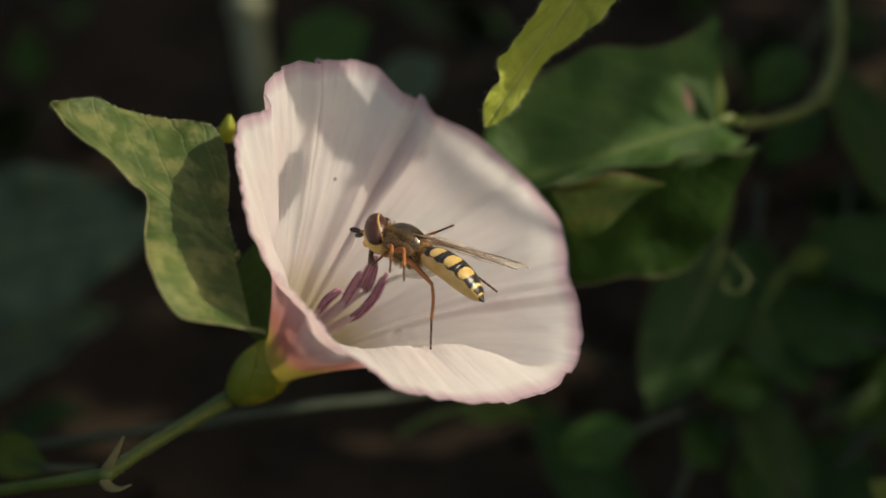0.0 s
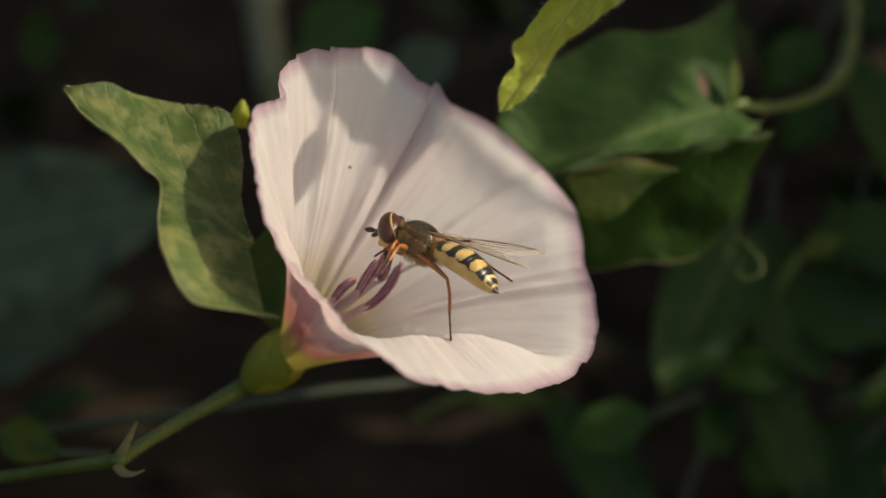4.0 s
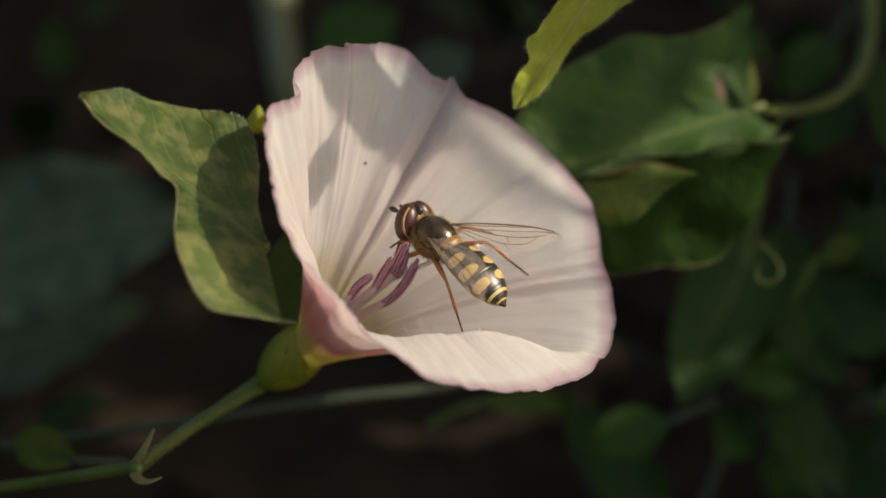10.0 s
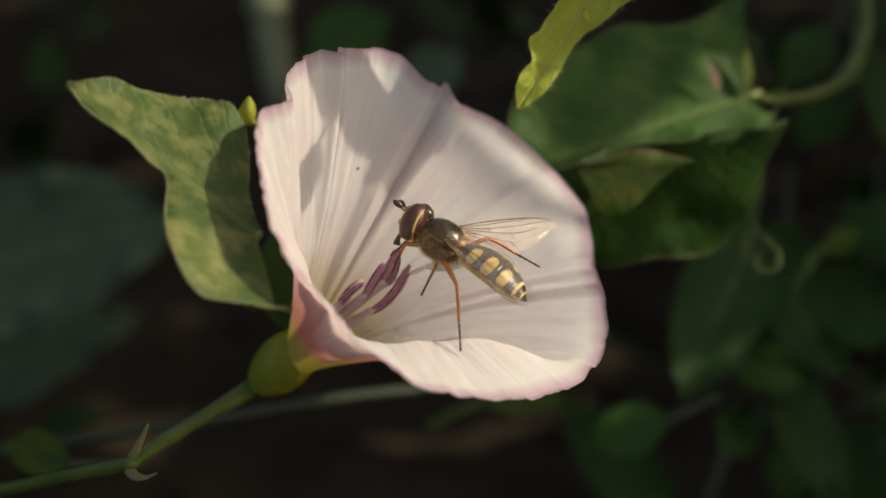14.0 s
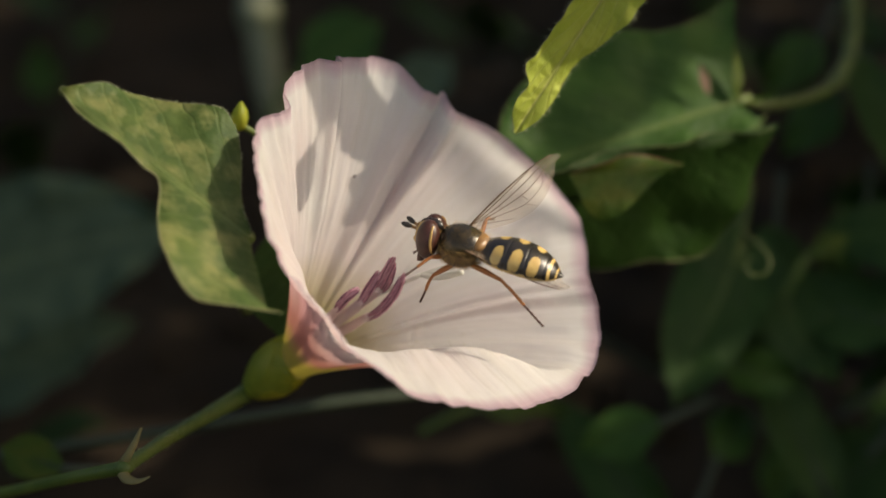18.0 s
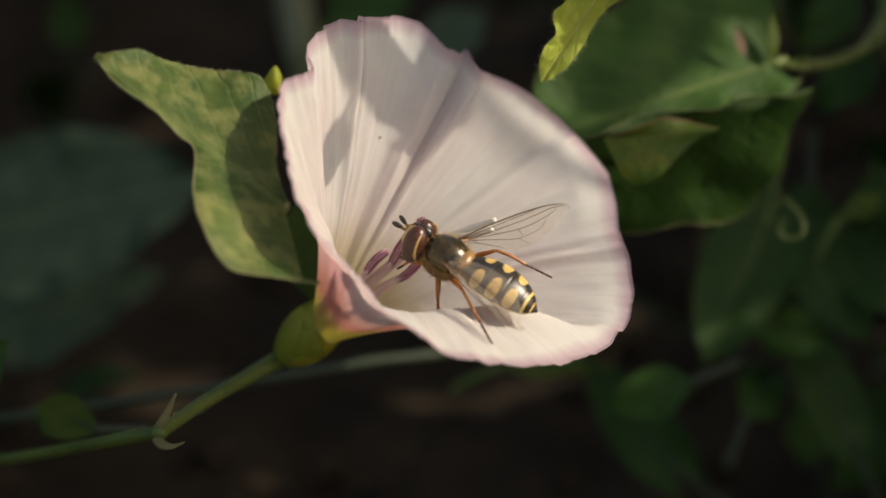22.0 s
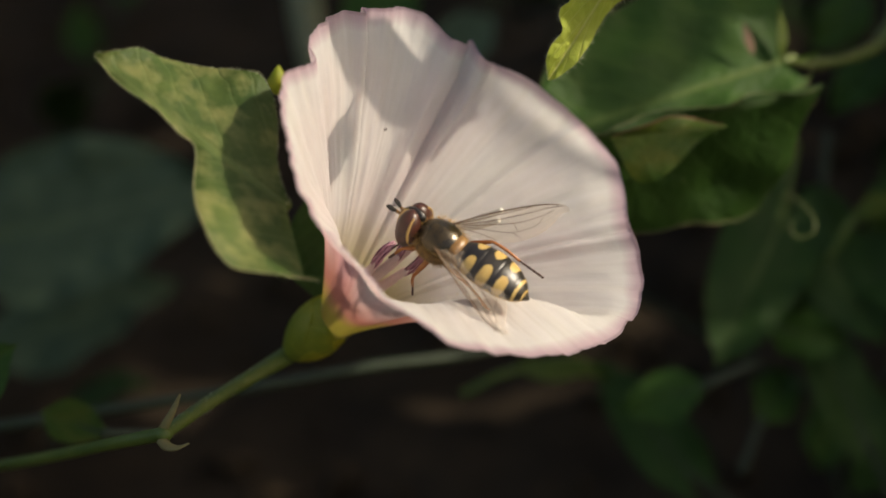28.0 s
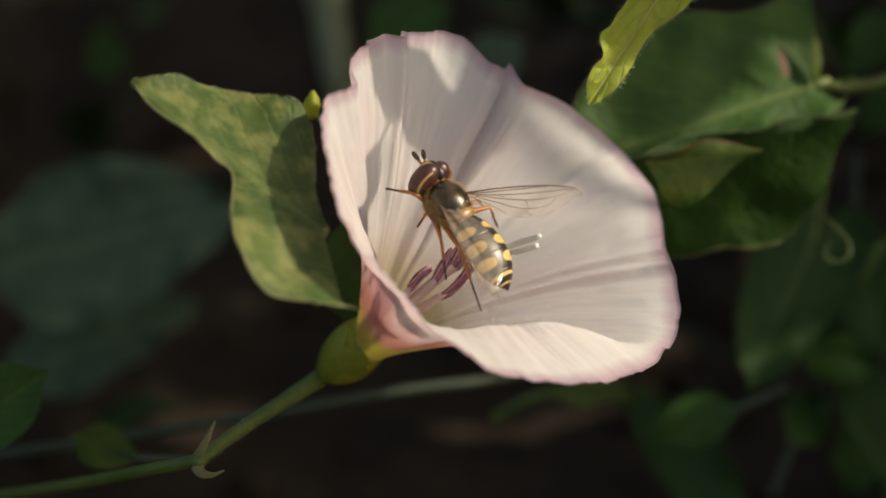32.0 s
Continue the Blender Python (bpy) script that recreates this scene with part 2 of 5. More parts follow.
LEG = plain("leg_orange", (0.34, 0.11, 0.026), (0.46, 0.18, 0.045), 1500, 0.35, share=0.1)
FOOT = plain("leg_dark", (0.06, 0.025, 0.015), (0.10, 0.04, 0.02), 1500, 0.4)
VEIN = plain("wing_vein", (0.10, 0.055, 0.025), (0.16, 0.09, 0.04), 1500, 0.4)


def membrane_material():
    n = Nodes("wing_membrane")
    at = n.coords("Object")
    n.paint((0.62, 0.52, 0.40), 0.15, spec=0.9)
    n.bump(n.noise(at, 700, 2.0), 0.5, 0.0002)
    clear = n.add("BsdfTransparent")
    clear.inputs[0].default_value = (0.95, 0.93, 0.90, 1)
    m = n.add("MixShader")
    m.inputs[0].default_value = 0.20
    n.join(clear.outputs[0], m.inputs[1])
    n.join(n.bsdf.outputs[0], m.inputs[2])
    n.join(m.outputs[0], n.out.inputs[0])
    return n.mat


MEMBRANE = membrane_material()


# ---- mesh helpers (millimetres) ----
def mesh(name, bm, materials, parent=None, label="", smooth=True):
    me = bpy.data.meshes.new(name)
    bmesh.ops.recalc_face_normals(bm, faces=bm.faces) if not bm.faces.layers.int.get("keep") else None
    for p in bm.faces:
        p.smooth = smooth
    for v in bm.verts:
        v.co *= MM
    bm.to_mesh(me)
    bm.free()
    for m in materials if isinstance(materials, (list, tuple)) else [materials]:
        me.materials.append(m)
    ob = new(name, me)
    if parent is not None:
        ob.parent = parent
    if label:
        tagged(ob, label)
    return ob


def part(name, bm, material, parent, label="", m=None):
    ob = mesh(name, bm, material, parent, label)
    if m is not None:
        ob.matrix_basis = m
    return ob


def empty(name, m=None):
    ob = new(name)
    ob.empty_display_size = 0.003
    if m is not None:
        ob.matrix_basis = m
    return ob


def curve(points, n=8):
    """A smooth line through the points (Catmull-Rom)."""
    p = [Vector(q) for q in points]
    p = [2 * p[0] - p[1]] + p + [2 * p[-1] - p[-2]]
    out = []
    for a, b, c, d in zip(p, p[1:], p[2:], p[3:]):
        for k in range(n):
            t = k / n
            out.append(0.5 * (2 * b + (c - a) * t + (2 * a - 5 * b + 4 * c - d) * t * t + (3 * b - a - 3 * c + d) * t ** 3))
    return out + [p[-2]]


def tube(points, radii, sides=10, n=8, bm=None, flat=1.0):
    """A closed round rod along a smooth line; radii are spread evenly along it."""
    bm = bm or bmesh.new()
    line = curve(points, n) if n > 1 else [Vector(q) for q in points]
    up, rings = Vector((0.13, 0.21, 0.97)), []
    for i, c in enumerate(line):
        d = (line[min(i + 1, len(line) - 1)] - line[max(i - 1, 0)]).normalized()
        x = d.cross(up).normalized()
        y = x.cross(d)
        up = y
        k = i / (len(line) - 1) * (len(radii) - 1)
        j = min(int(k), len(radii) - 2)
        r = radii[j] + (radii[j + 1] - radii[j]) * (k - j)
        rings.append([bm.verts.new(c + r * (x * math.cos(a) + flat * y * math.sin(a))) for a in (2 * math.pi * s / sides for s in range(sides))])
    for a, b in zip(rings, rings[1:]):
        for s in range(sides):
            bm.faces.new((a[s], a[(s + 1) % sides], b[(s + 1) % sides], b[s]))
    bm.faces.new(rings[0][::-1])
    bm.faces.new(rings[-1])
    return bm


def lathe(profile, sides=24, wobble=None):
    """A closed body round z: profile of (z, radius); wobble(angle, z) scales the radius."""
    bm = bmesh.new()
    rings = []
    for z, r in profile:
        rings.append([bm.verts.new((r * (wobble(a, z) if wobble else 1) * math.cos(a), r * (wobble(a, z) if wobble else 1) * math.sin(a), z)) for a in (2 * math.pi * s / sides for s in range(sides))])
    for a, b in zip(rings, rings[1:]):
        for s in range(sides):
            bm.faces.new((a[s], a[(s + 1) % sides], b[(s + 1) % sides], b[s]))
    bm.faces.new(rings[0][::-1])
    bm.faces.new(rings[-1])
    return bm


def ball(rx, ry, rz, at=(0, 0, 0), seg=24, bm=None, turn=None):
    bm = bm or bmesh.new()
    m = Matrix.Translation(at) @ (turn or Matrix()) @ Matrix.Diagonal((rx, ry, rz, 1))
    bmesh.ops.create_uvsphere(bm, u_segments=seg, v_segments=seg // 2 + 2, radius=1, matrix=m)
    return bm


def spread(values, x):
    """Smooth reading of evenly spaced values at x in 0..1."""
    k = min(max(x, 0.0), 1.0) * (len(values) - 1)
    j = min(int(k), len(values) - 2)
    t = k - j
    a, b = values[max(j - 1, 0)], values[j]
    c, d = values[j + 1], values[min(j + 2, len(values) - 1)]
    return 0.5 * (2 * b + (c - a) * t + (2 * a - 5 * b + 4 * c - d) * t * t + (3 * b - a - 3 * c + d) * t ** 3)


MARGINS = {}


def blade(length, left, right, lobes=0.0, sinus=0.3, cup=0.1, bend=0.0, ripple=0.3, seed=1, rows=44, cols=13, thick=0.16, crinkle=0.25):
    """A leaf blade: midrib along +y from the petiole at 0 to the tip at length. left and right: half widths from the lobes' ends to the tip.
    lobes: how far the basal lobes reach behind the petiole; sinus: the gap between them; cup: the fold up along the midrib; bend: droop to the tip."""
    bm = bmesh.new()
    uv = bm.loops.layers.uv.new("UVMap")
    y0 = -lobes
    grids = []
    for side, widths in ((-1, left), (1, right)):
        grid = []
        for i in range(rows + 1):
            s = i / rows
            y = y0 + (length - y0) * s
            w = max(spread(widths, s), 0.02)
            if y < 0 and w < 0.3:
                y = 0.0
            inner = min(max(-y, 0) * sinus, w * 0.9)
            row = []
            for j in range(cols + 1):
                x = inner + (w - inner) * j / cols
                edge = j / cols
                n = noise.noise(Vector((x * 0.22 * side + seed * 7.3, y * 0.22, seed)))
                m = noise.noise(Vector((x * 0.9 * side + seed * 3.1, y * 0.9, seed + 5)))
                z = cup * x + ripple * n * edge * 1.6 + crinkle * ripple * m * edge - bend * (max(y, 0) / length) ** 2 * length
                z -= bend * 0.6 * (max(-y, 0) / length) ** 2 * length
                row.append((Vector((side * x, y, z)), 0.5 + side * 0.5 * x / max(max(widths), 0.1), (y - y0) / (length - y0)))
            grid.append(row)
        grids.append(grid)
        MARGINS.setdefault(seed, []).extend([(row[-1][0], Vector((side, 0.25, 0.15))) for row in grid])
    for layer in (0.0, -thick):
        for side, grid in zip((-1, 1), grids):
            vs = [[bm.verts.new(p + Vector((0, 0, layer * (1 - 0.8 * (j == cols))))) for j, (p, *_) in enumerate(row)] for row in grid]
            for i in range(rows):
                for j in range(cols):
                    q = [(i, j), (i, j + 1), (i + 1, j + 1), (i + 1, j)]
                    if (side < 0) != (layer < 0):
                        q = q[::-1]
                    fc = bm.faces.new([vs[a][b] for a, b in q])
                    for lp, (a, b) in zip(fc.loops, q):
                        lp[uv].uv = grid[a][b][1:]
    bm.faces.layers.int.new("keep")
    bmesh.ops.remove_doubles(bm, verts=bm.verts, dist=0.004)
    return bm


def margin_hair(seed, count, length):
    """Short pale hairs that stand out along a blade's edge."""
    r = random.Random(seed)
    bm = bmesh.new()
    line = MARGINS[seed]
    for k in range(count):
        j = r.randrange(len(line) - 1)
        (p, d), (q, _) = line[j], line[j + 1]
        if (q - p).length > 3:
            continue
        o = p.lerp(q, r.random())
        way = (d + Vector((r.gauss(0, 0.3), r.gauss(0, 0.5), r.gauss(0, 0.5)))).normalized()
        side = way.orthogonal().normalized() * 0.014
        ring = [bm.verts.new(o + side), bm.verts.new(o - side), bm.verts.new(o + way.cross(side))]
        tip = bm.verts.new(o + way * length * r.uniform(0.5, 1.2))
        for a in range(3):
            bm.faces.new((ring[a], ring[(a + 1) % 3], tip))
    return bm


def leaf(name, m, material, label, length, left, right, petiole=None, stem=STEM, group="", rib=0.75, **how):
    """A leaf as a thing: a blade, and a petiole given in the leaf's own space."""
    root = empty(name, m)
    tagged(root, label, "leaf", group)
    part("blade", blade(length, left, right, **how), material, root)
    bend = how.get("bend", 0.0)
    part("midrib", tube([(0, length * q, -0.12 - bend * q * q * length) for q in (0, 0.25, 0.5, 0.75, 0.95)], [rib * w for w in (0.26, 0.22, 0.17, 0.11, 0.05)], 8, 4), stem, root)
    part("petiole", tube(petiole or [(0, 0, -0.15), (0.6, -length * 0.25, -0.8), (1.6, -length * 0.6, -2.5)], [min(0.4, 0.55 * rib), min(0.35, 0.5 * rib), 0.4], 8), stem, root)
    return root


def stalk_hair(points, radius, count, length, seed):
    """Fine pale hairs that stand off a stalk."""
    r = random.Random(seed)
    line = curve(points, 24)
    bm = bmesh.new()
    for k in range(count):
        j = r.randrange(len(line) - 1)
        p, d = line[j].lerp(line[j + 1], r.random()), (line[j + 1] - line[j]).normalized()
        out = d.cross(Vector((r.gauss(0, 1), r.gauss(0, 1), r.gauss(0, 1)))).normalized()
        way = (out + d * r.gauss(0.2, 0.3)).normalized()
        side = way.orthogonal().normalized() * 0.012
        o = p + out * radius * 0.95
        ring = [bm.verts.new(o + side), bm.verts.new(o - side), bm.verts.new(o + way.cross(side))]
        tip = bm.verts.new(o + way * length * r.uniform(0.5, 1.2))
        for a in range(3):
            bm.faces.new((ring[a], ring[(a + 1) % 3], tip))
    return bm


def leaf_margin(root, seed, radius, label, stuff=MARGIN, sides=(0, 1)):
    """The thin pale border that runs along both edges of a blade."""
    line = [p for p, _ in MARGINS[seed]]
    half = len(line) // 2
    for edge in [(line[:half], line[half:])[k] for k in sides]:
        part("leaf_margin", tube(edge[1:-1], [radius * 0.7, radius, radius, radius * 0.6], 6, 1), stuff, root, label)


# ---- ground ----
def ground():
    bm = bmesh.new()
    n, half = 150, 400.0
    xs = [half * math.copysign(abs(2 * i / n - 1) ** 2.2, 2 * i / n - 1) for i in range(n + 1)]
    vs = [[bm.verts.new((x, y + 120, 5 * noise.noise(Vector((x * 0.02, y * 0.02, 1))) + 2.2 * noise.noise(Vector((x * 0.09, y * 0.09, 4))))) for x in xs] for y in xs]
    for i in range(n):
        for j in range(n):
            bm.faces.new((vs[i][j], vs[i][j + 1], vs[i + 1][j + 1], vs[i + 1][j]))
    far = 4.0e6
    rim = [bm.verts.new((sx * far, sy * far, -3)) for sx, sy in ((-1, -1), (1, -1), (1, 1), (-1, 1))]
    edges = [[vs[0][j] for j in range(n + 1)], [vs[i][n] for i in range(n + 1)], [vs[n][n - j] for j in range(n + 1)], [vs[n - i][0] for i in range(n + 1)]]
    for k, side in enumerate(edges):
        bm.faces.new([rim[(k + 1) % 4], rim[k]] + side)
    ob = mesh("ground", bm, SOIL)
    tagged(ob, "dark brown crumbly soil under the plants", "ground", kind="structure")
    r = random.Random(3)
    bm = bmesh.new()
    for k in range(900):
        x, y = r.uniform(-150, 150), r.uniform(-60, 330)
        s = r.uniform(0.8, 3.4)
        turn = Euler((r.uniform(0, 6), r.uniform(0, 6), r.uniform(0, 6))).to_matrix().to_4x4()
        bmesh.ops.create_icosphere(bm, subdivisions=1, radius=1, matrix=Matrix.Translation((x, y, s * 0.3)) @ turn @ Matrix.Diagonal((s, s * r.uniform(0.5, 1), s * r.uniform(0.4, 0.8), 1)))
    tagged(mesh("soil_crumbs", bm, SOIL, smooth=False), "dark crumbs of earth lying on the soil", "soil", kind="stuff")


ground()

# ---- screen of bindweed leaves, added out of view to shade the soil ----
def shade_screen():
    r = random.Random(21)
    bm = bmesh.new()
    for k in range(1250):
        y, z = -4 + 334 * r.random(), 300 * r.random() ** 0.9
        if z > 114 and (y < 22 or y < 36 and r.random() < 0.5):
            continue
        x = r.uniform(112, 150) + 0.12 * y
        size = r.uniform(9, 17)
        m = Matrix.Translation((x, y, z)) @ Euler((r.uniform(-0.7, 0.7), r.uniform(0.6, 1.9), r.uniform(-0.6, 0.6))).to_matrix().to_4x4()
        outline = [(0, -0.1), (0.45, -0.35), (0.62, 0.05), (0.45, 0.6), (0, 1.25), (-0.45, 0.6), (-0.62, 0.05), (-0.45, -0.35)]
        top = [bm.verts.new(m @ Vector((a * size, b * size, 0.2 * abs(a) * size))) for a, b in outline]
        for a, b in ((1, 2), (2, 3), (3, 4), (4, 5), (5, 6), (6, 7)):
            bm.faces.new((top[0], top[a], top[b]))
    # left and far walls, also added out of view, hold skylight off the soil
    for k in range(900):
        if k % 2:
            y, z, x = r.uniform(20, 330), 190 * r.random(), -r.uniform(112, 145)
            x -= 0.12 * y
        else:
            x, y, z = r.uniform(-150, 170), r.uniform(312, 345), 260 * r.random()
        size = r.uniform(9, 17)
        m = Matrix.Translation((x, y, z)) @ Euler((r.uniform(0.4, 1.4), r.uniform(-0.9, 0.9), r.uniform(-0.6, 0.6))).to_matrix().to_4x4()
        top = [bm.verts.new(m @ Vector((a * size, b * size, 0.2 * abs(a) * size))) for a, b in outline]
        for a, b in ((1, 2), (2, 3), (3, 4), (4, 5), (5, 6), (6, 7)):
            bm.faces.new((top[0], top[a], top[b]))
    bm.faces.layers.int.new("keep")
    ob = mesh("unseen_shade_leaves", bm, LEAF_SHADED)
    tagged(ob, "unseen dense screen of bindweed leaves, added to shade the soil", "foliage", kind="stuff")
    bm = bmesh.new()
    for k in range(26):
        y = r.uniform(5, 330)
        x = r.uniform(118, 150) + 0.12 * y
        tube([(x, y, -4), (x + r.uniform(-6, 6), y + r.uniform(-8, 8), 90), (x + r.uniform(-12, 12), y + r.uniform(-14, 14), 290)], [1.2, 1.0, 0.6], 6, 4, bm)
    tagged(mesh("unseen_shade_stems", bm, STEM), "thin green stems added to the unseen leaf screen", "foliage", kind="stuff")


shade_screen()

# ---- bindweed flower ----
RIM = [13.6, 13.7, 13.5, 13.5, 13.3, 13.0, 13.0, 13.1, 13.3, 13.9, 14.5, 14.9, 15.0, 14.9, 14.4, 15.3, 16.6, 16.2,
       15.4, 14.7, 13.3, 12.9, 12.5, 14.1, 13.9, 13.5, 13.7, 13.9, 13.8, 13.3, 14.2, 14.7, 14.6, 14.4, 14.3, 14.1]
TALL = 17.5
FLOWER = mm(0.185, 2.183, 0) @ mm(0, 0, 0, -0.03, -53.9, -139.97) @ mm(0, 0, -TALL)
# Creases of the trumpet: angle in degrees, depth in millimetres, width in degrees.
CREASES = [(255.5, -0.75, 2.2), (251.5, 0.75, 1.3), (247, 0.35, 3.2), (243, -0.28, 3), (262, 0.26, 3.5), (273, -0.22, 3), (284, 0.34, 4), (296, -0.26, 4), (213, 0.25, 2.4), (208, -0.25, 2.4), (219, -0.2, 3),
           (211, 0.4, 1.2), (205, -0.25, 1.5), (200, 0.25, 3), (191, -0.2, 2.5), (184, 0.14, 1.3), (166, 0.15, 1.4), (128, 0.06, 1.6), (114, -0.06, 1.5), (80, 0.16, 2.5), (62, -0.15, 3), (47, 0.18, 2.5), (268, 0.2, 1.5), (291, 0.2, 1.8), (306, -0.2, 2.2), (172, -0.45, 1.8), (175, 0.25, 2), (158, 0.2, 3), (138, 0.9, 1.5), (134, -0.9, 2.0), (150, -0.1, 4), (120, 0.1, 4), (101, -0.6, 3), (106, 0.4, 3), (32, 0.35, 6), (318, -0.5, 7)]


# The foot of the tube sits aside from the axis of the wide rim.
SAG = FLOWER.to_3x3().inverted() @ Vector((0.9, -0.8, 0))
SAG_M = Matrix.Translation(SAG * 0.6 * MM)


def trumpet(angle, s):
    """A point of the corolla: angle round the axis, s from the foot of the tube to the rim."""
    deg = math.degrees(angle) % 360
    k = deg / 10
    j = int(k)
    r_rim = RIM[j % 36] + (RIM[(j + 1) % 36] - RIM[j % 36]) * (k - j)
    lip = math.exp(-(((deg - 68 + 180) % 360 - 180) / 42) ** 4)
    r_rim += (1 - 0.7 * lip) * 0.13 * noise.noise(Vector((math.cos(angle) * 9, math.sin(angle) * 9, 2))) + (1 - 0.6 * lip) * 0.06 * noise.noise(Vector((math.cos(angle) * 41, math.sin(angle) * 30, 7)))
    r_rim += 0.75 * math.exp(-((deg - 210.5) / 1.2) ** 2) - 0.35 * math.exp(-((deg - 205) / 2.5) ** 2) - 0.75 * math.exp(-((deg - 288) / 7) ** 2)
    r = 1.1 + (r_rim - 1.1) * (0.80 * s ** 1.22 + 0.20 * s ** 3.2)
    z = TALL * s
    # below, the wall stands steeper and breaks over into a flat lip
    far = min(max((deg - 62) / 38, 0), 1) if deg < 200 else 0
    brk, fr, fz = 0.72 + 0.20 * far, 0.56 + 0.36 * far ** 2.2, 0.83 + 0.155 * far ** 0.8
    if s < brk:
        q = s / brk
        lr, lz = 1.1 + (fr * r_rim - 1.1) * q ** 1.15, TALL * fz * q
    else:
        q = (s - brk) / (1 - brk)
        lr, lz = r_rim * (fr + (1 - fr) * q), TALL * (fz + (1 - fz) * q)
    r, z = r + (lr - r) * lip, z + (lz - z) * lip
    # the tube is slim towards the stalk's side and bellied below it
    waist = math.exp(-((s - 0.42) / 0.24) ** 4)
    r *= 1 - 0.27 * waist * math.exp(-(((deg - 338 + 180) % 360 - 180) / 34) ** 4) + 0.10 * waist * math.exp(-(((deg - 38 + 180) % 360 - 180) / 16) ** 2)
    # towards the far side the rim curls back
    curl = max(0, s - 0.90) * 10 * math.exp(-(((deg - 182 + 180) % 360 - 180) / 34) ** 4)
    z -= 1.1 * curl ** 1.5
    r += 0.85 * curl
    push = sum(d * math.exp(-(((deg - a + 180) % 360 - 180) / w) ** 2) for a, d, w in CREASES) * 0.85 * s ** 1.7
    wild = 0.0
    wild += 0.42 * noise.noise(Vector((math.cos(angle) * 2.6, math.sin(angle) * 2.6, s * 2.5))) * s
    wild += 0.17 * noise.noise(Vector((math.cos(angle) * 11, math.sin(angle) * 11, s * 8))) * s ** 1.5
    push += 0.075 * noise.noise(Vector((math.cos(angle) * 21, math.sin(angle) * 21, 5 + s * 17))) * s ** 2
    push += 0.16 * s ** 9 * noise.noise(Vector((math.cos(angle) * 24, math.sin(angle) * 24, 3 + 4 * s)))
    wild += 0.20 * s ** 5 * noise.noise(Vector((math.cos(angle) * 7, math.sin(angle) * 7, 11)))
    # the wall across from the stalk is the smoothest
    push += wild * (1 - 0.5 * math.exp(-((deg - 150) / 45) ** 4))
    push *= 1 - 0.45 * lip
    push += 0.085 * (1 - 0.7 * lip) * s ** 1.5 * noise.noise(Vector((math.cos(angle) * 33, math.sin(angle) * 33, 21 + 3 * s)))
    push += 0.15 * s ** 6 * noise.noise(Vector((math.cos(angle) * 16, math.sin(angle) * 16, 31 + 9 * s)))
    foot = SAG * max(0, 1 - s / 0.7) ** 1.3
    return foot + Vector(((r + push * 0.75) * math.cos(angle), (r + push * 0.75) * math.sin(angle), z - push * 0.55))


def corolla():
    bm = bmesh.new()
    uv = bm.loops.layers.uv.new("UVMap")
    na, ns = 480, 72
    pts = [[trumpet(2 * math.pi * i / na, (j / ns) ** 0.85) for i in range(na)] for j in range(ns + 1)]
    sheets = []
    for outside in (0, 1):
        vs = []
        for j in range(ns + 1):
            row = []
            for i in range(na):
                a = pts[j][(i + 1) % na] - pts[j][i - 1]
                b = pts[min(j + 1, ns)][i] - pts[max(j - 1, 0)][i]
                row.append(bm.verts.new(pts[j][i] + a.cross(b).normalized() * 0.11 * outside * (1 - 0.7 * (j == ns))))
            vs.append(row)
        sheets.append(vs)
        for j in range(ns):
            for i in range(na):
                q = [(i, j), (i + 1, j), (i + 1, j + 1), (i, j + 1)]
                if not outside:
                    q = q[::-1]
                fc = bm.faces.new([vs[b][a % na] for a, b in q])
                fc.material_index = outside
                for lp, (a, b) in zip(fc.loops, q):
                    lp[uv].uv = (a / na, (b / ns) ** 0.85)
    for i in range(na):
        fc = bm.faces.new([sheets[0][ns][i], sheets[0][ns][(i + 1) % na], sheets[1][ns][(i + 1) % na], sheets[1][ns][i]])
        for lp in fc.loops:
            lp[uv].uv = (i / na, 1.0)
    bm.faces.layers.int.new("keep")
    return bm


def sepal(turn, wide, tall):
    """One overlapping sepal: a curved shield that hugs the foot of the tube."""
    bm = bmesh.new()
    rows, cols = 12, 10
    vs = []
    for out in (0.0, 0.22):
        grid = []
        for i in range(rows + 1):
            s = i / rows
            w = wide * (1 - abs(2 * s - 0.85) ** 2.4 * 0.62) * (1 if s < 0.85 else math.sqrt(max(1 - ((s - 0.85) / 0.15) ** 2, 0.0)) * 0.999 + 0.001)
            r = 0.68 + 1.10 * math.sin(math.pi * (0.06 + 0.72 * s)) + out
            z = -4.2 + tall * s
            grid.append([bm.verts.new((r * math.cos(turn + w * (j / cols - 0.5)), r * math.sin(turn + w * (j / cols - 0.5)), z)) for j in range(cols + 1)])
        vs.append(grid)
        for i in range(rows):
            for j in range(cols):
                bm.faces.new((grid[i][j], grid[i][j + 1], grid[i + 1][j + 1], grid[i + 1][j]))
    for i in range(rows):
        for j in (0, cols):
            bm.faces.new((vs[0][i][j], vs[0][i + 1][j], vs[1][i + 1][j], vs[1][i][j]))
    for j in range(cols):
        bm.faces.new((vs[0][rows][j], vs[0][rows][j + 1], vs[1][rows][j + 1], vs[1][rows][j]))
    bmesh.ops.remove_doubles(bm, verts=bm.verts, dist=0.002)
    return bm


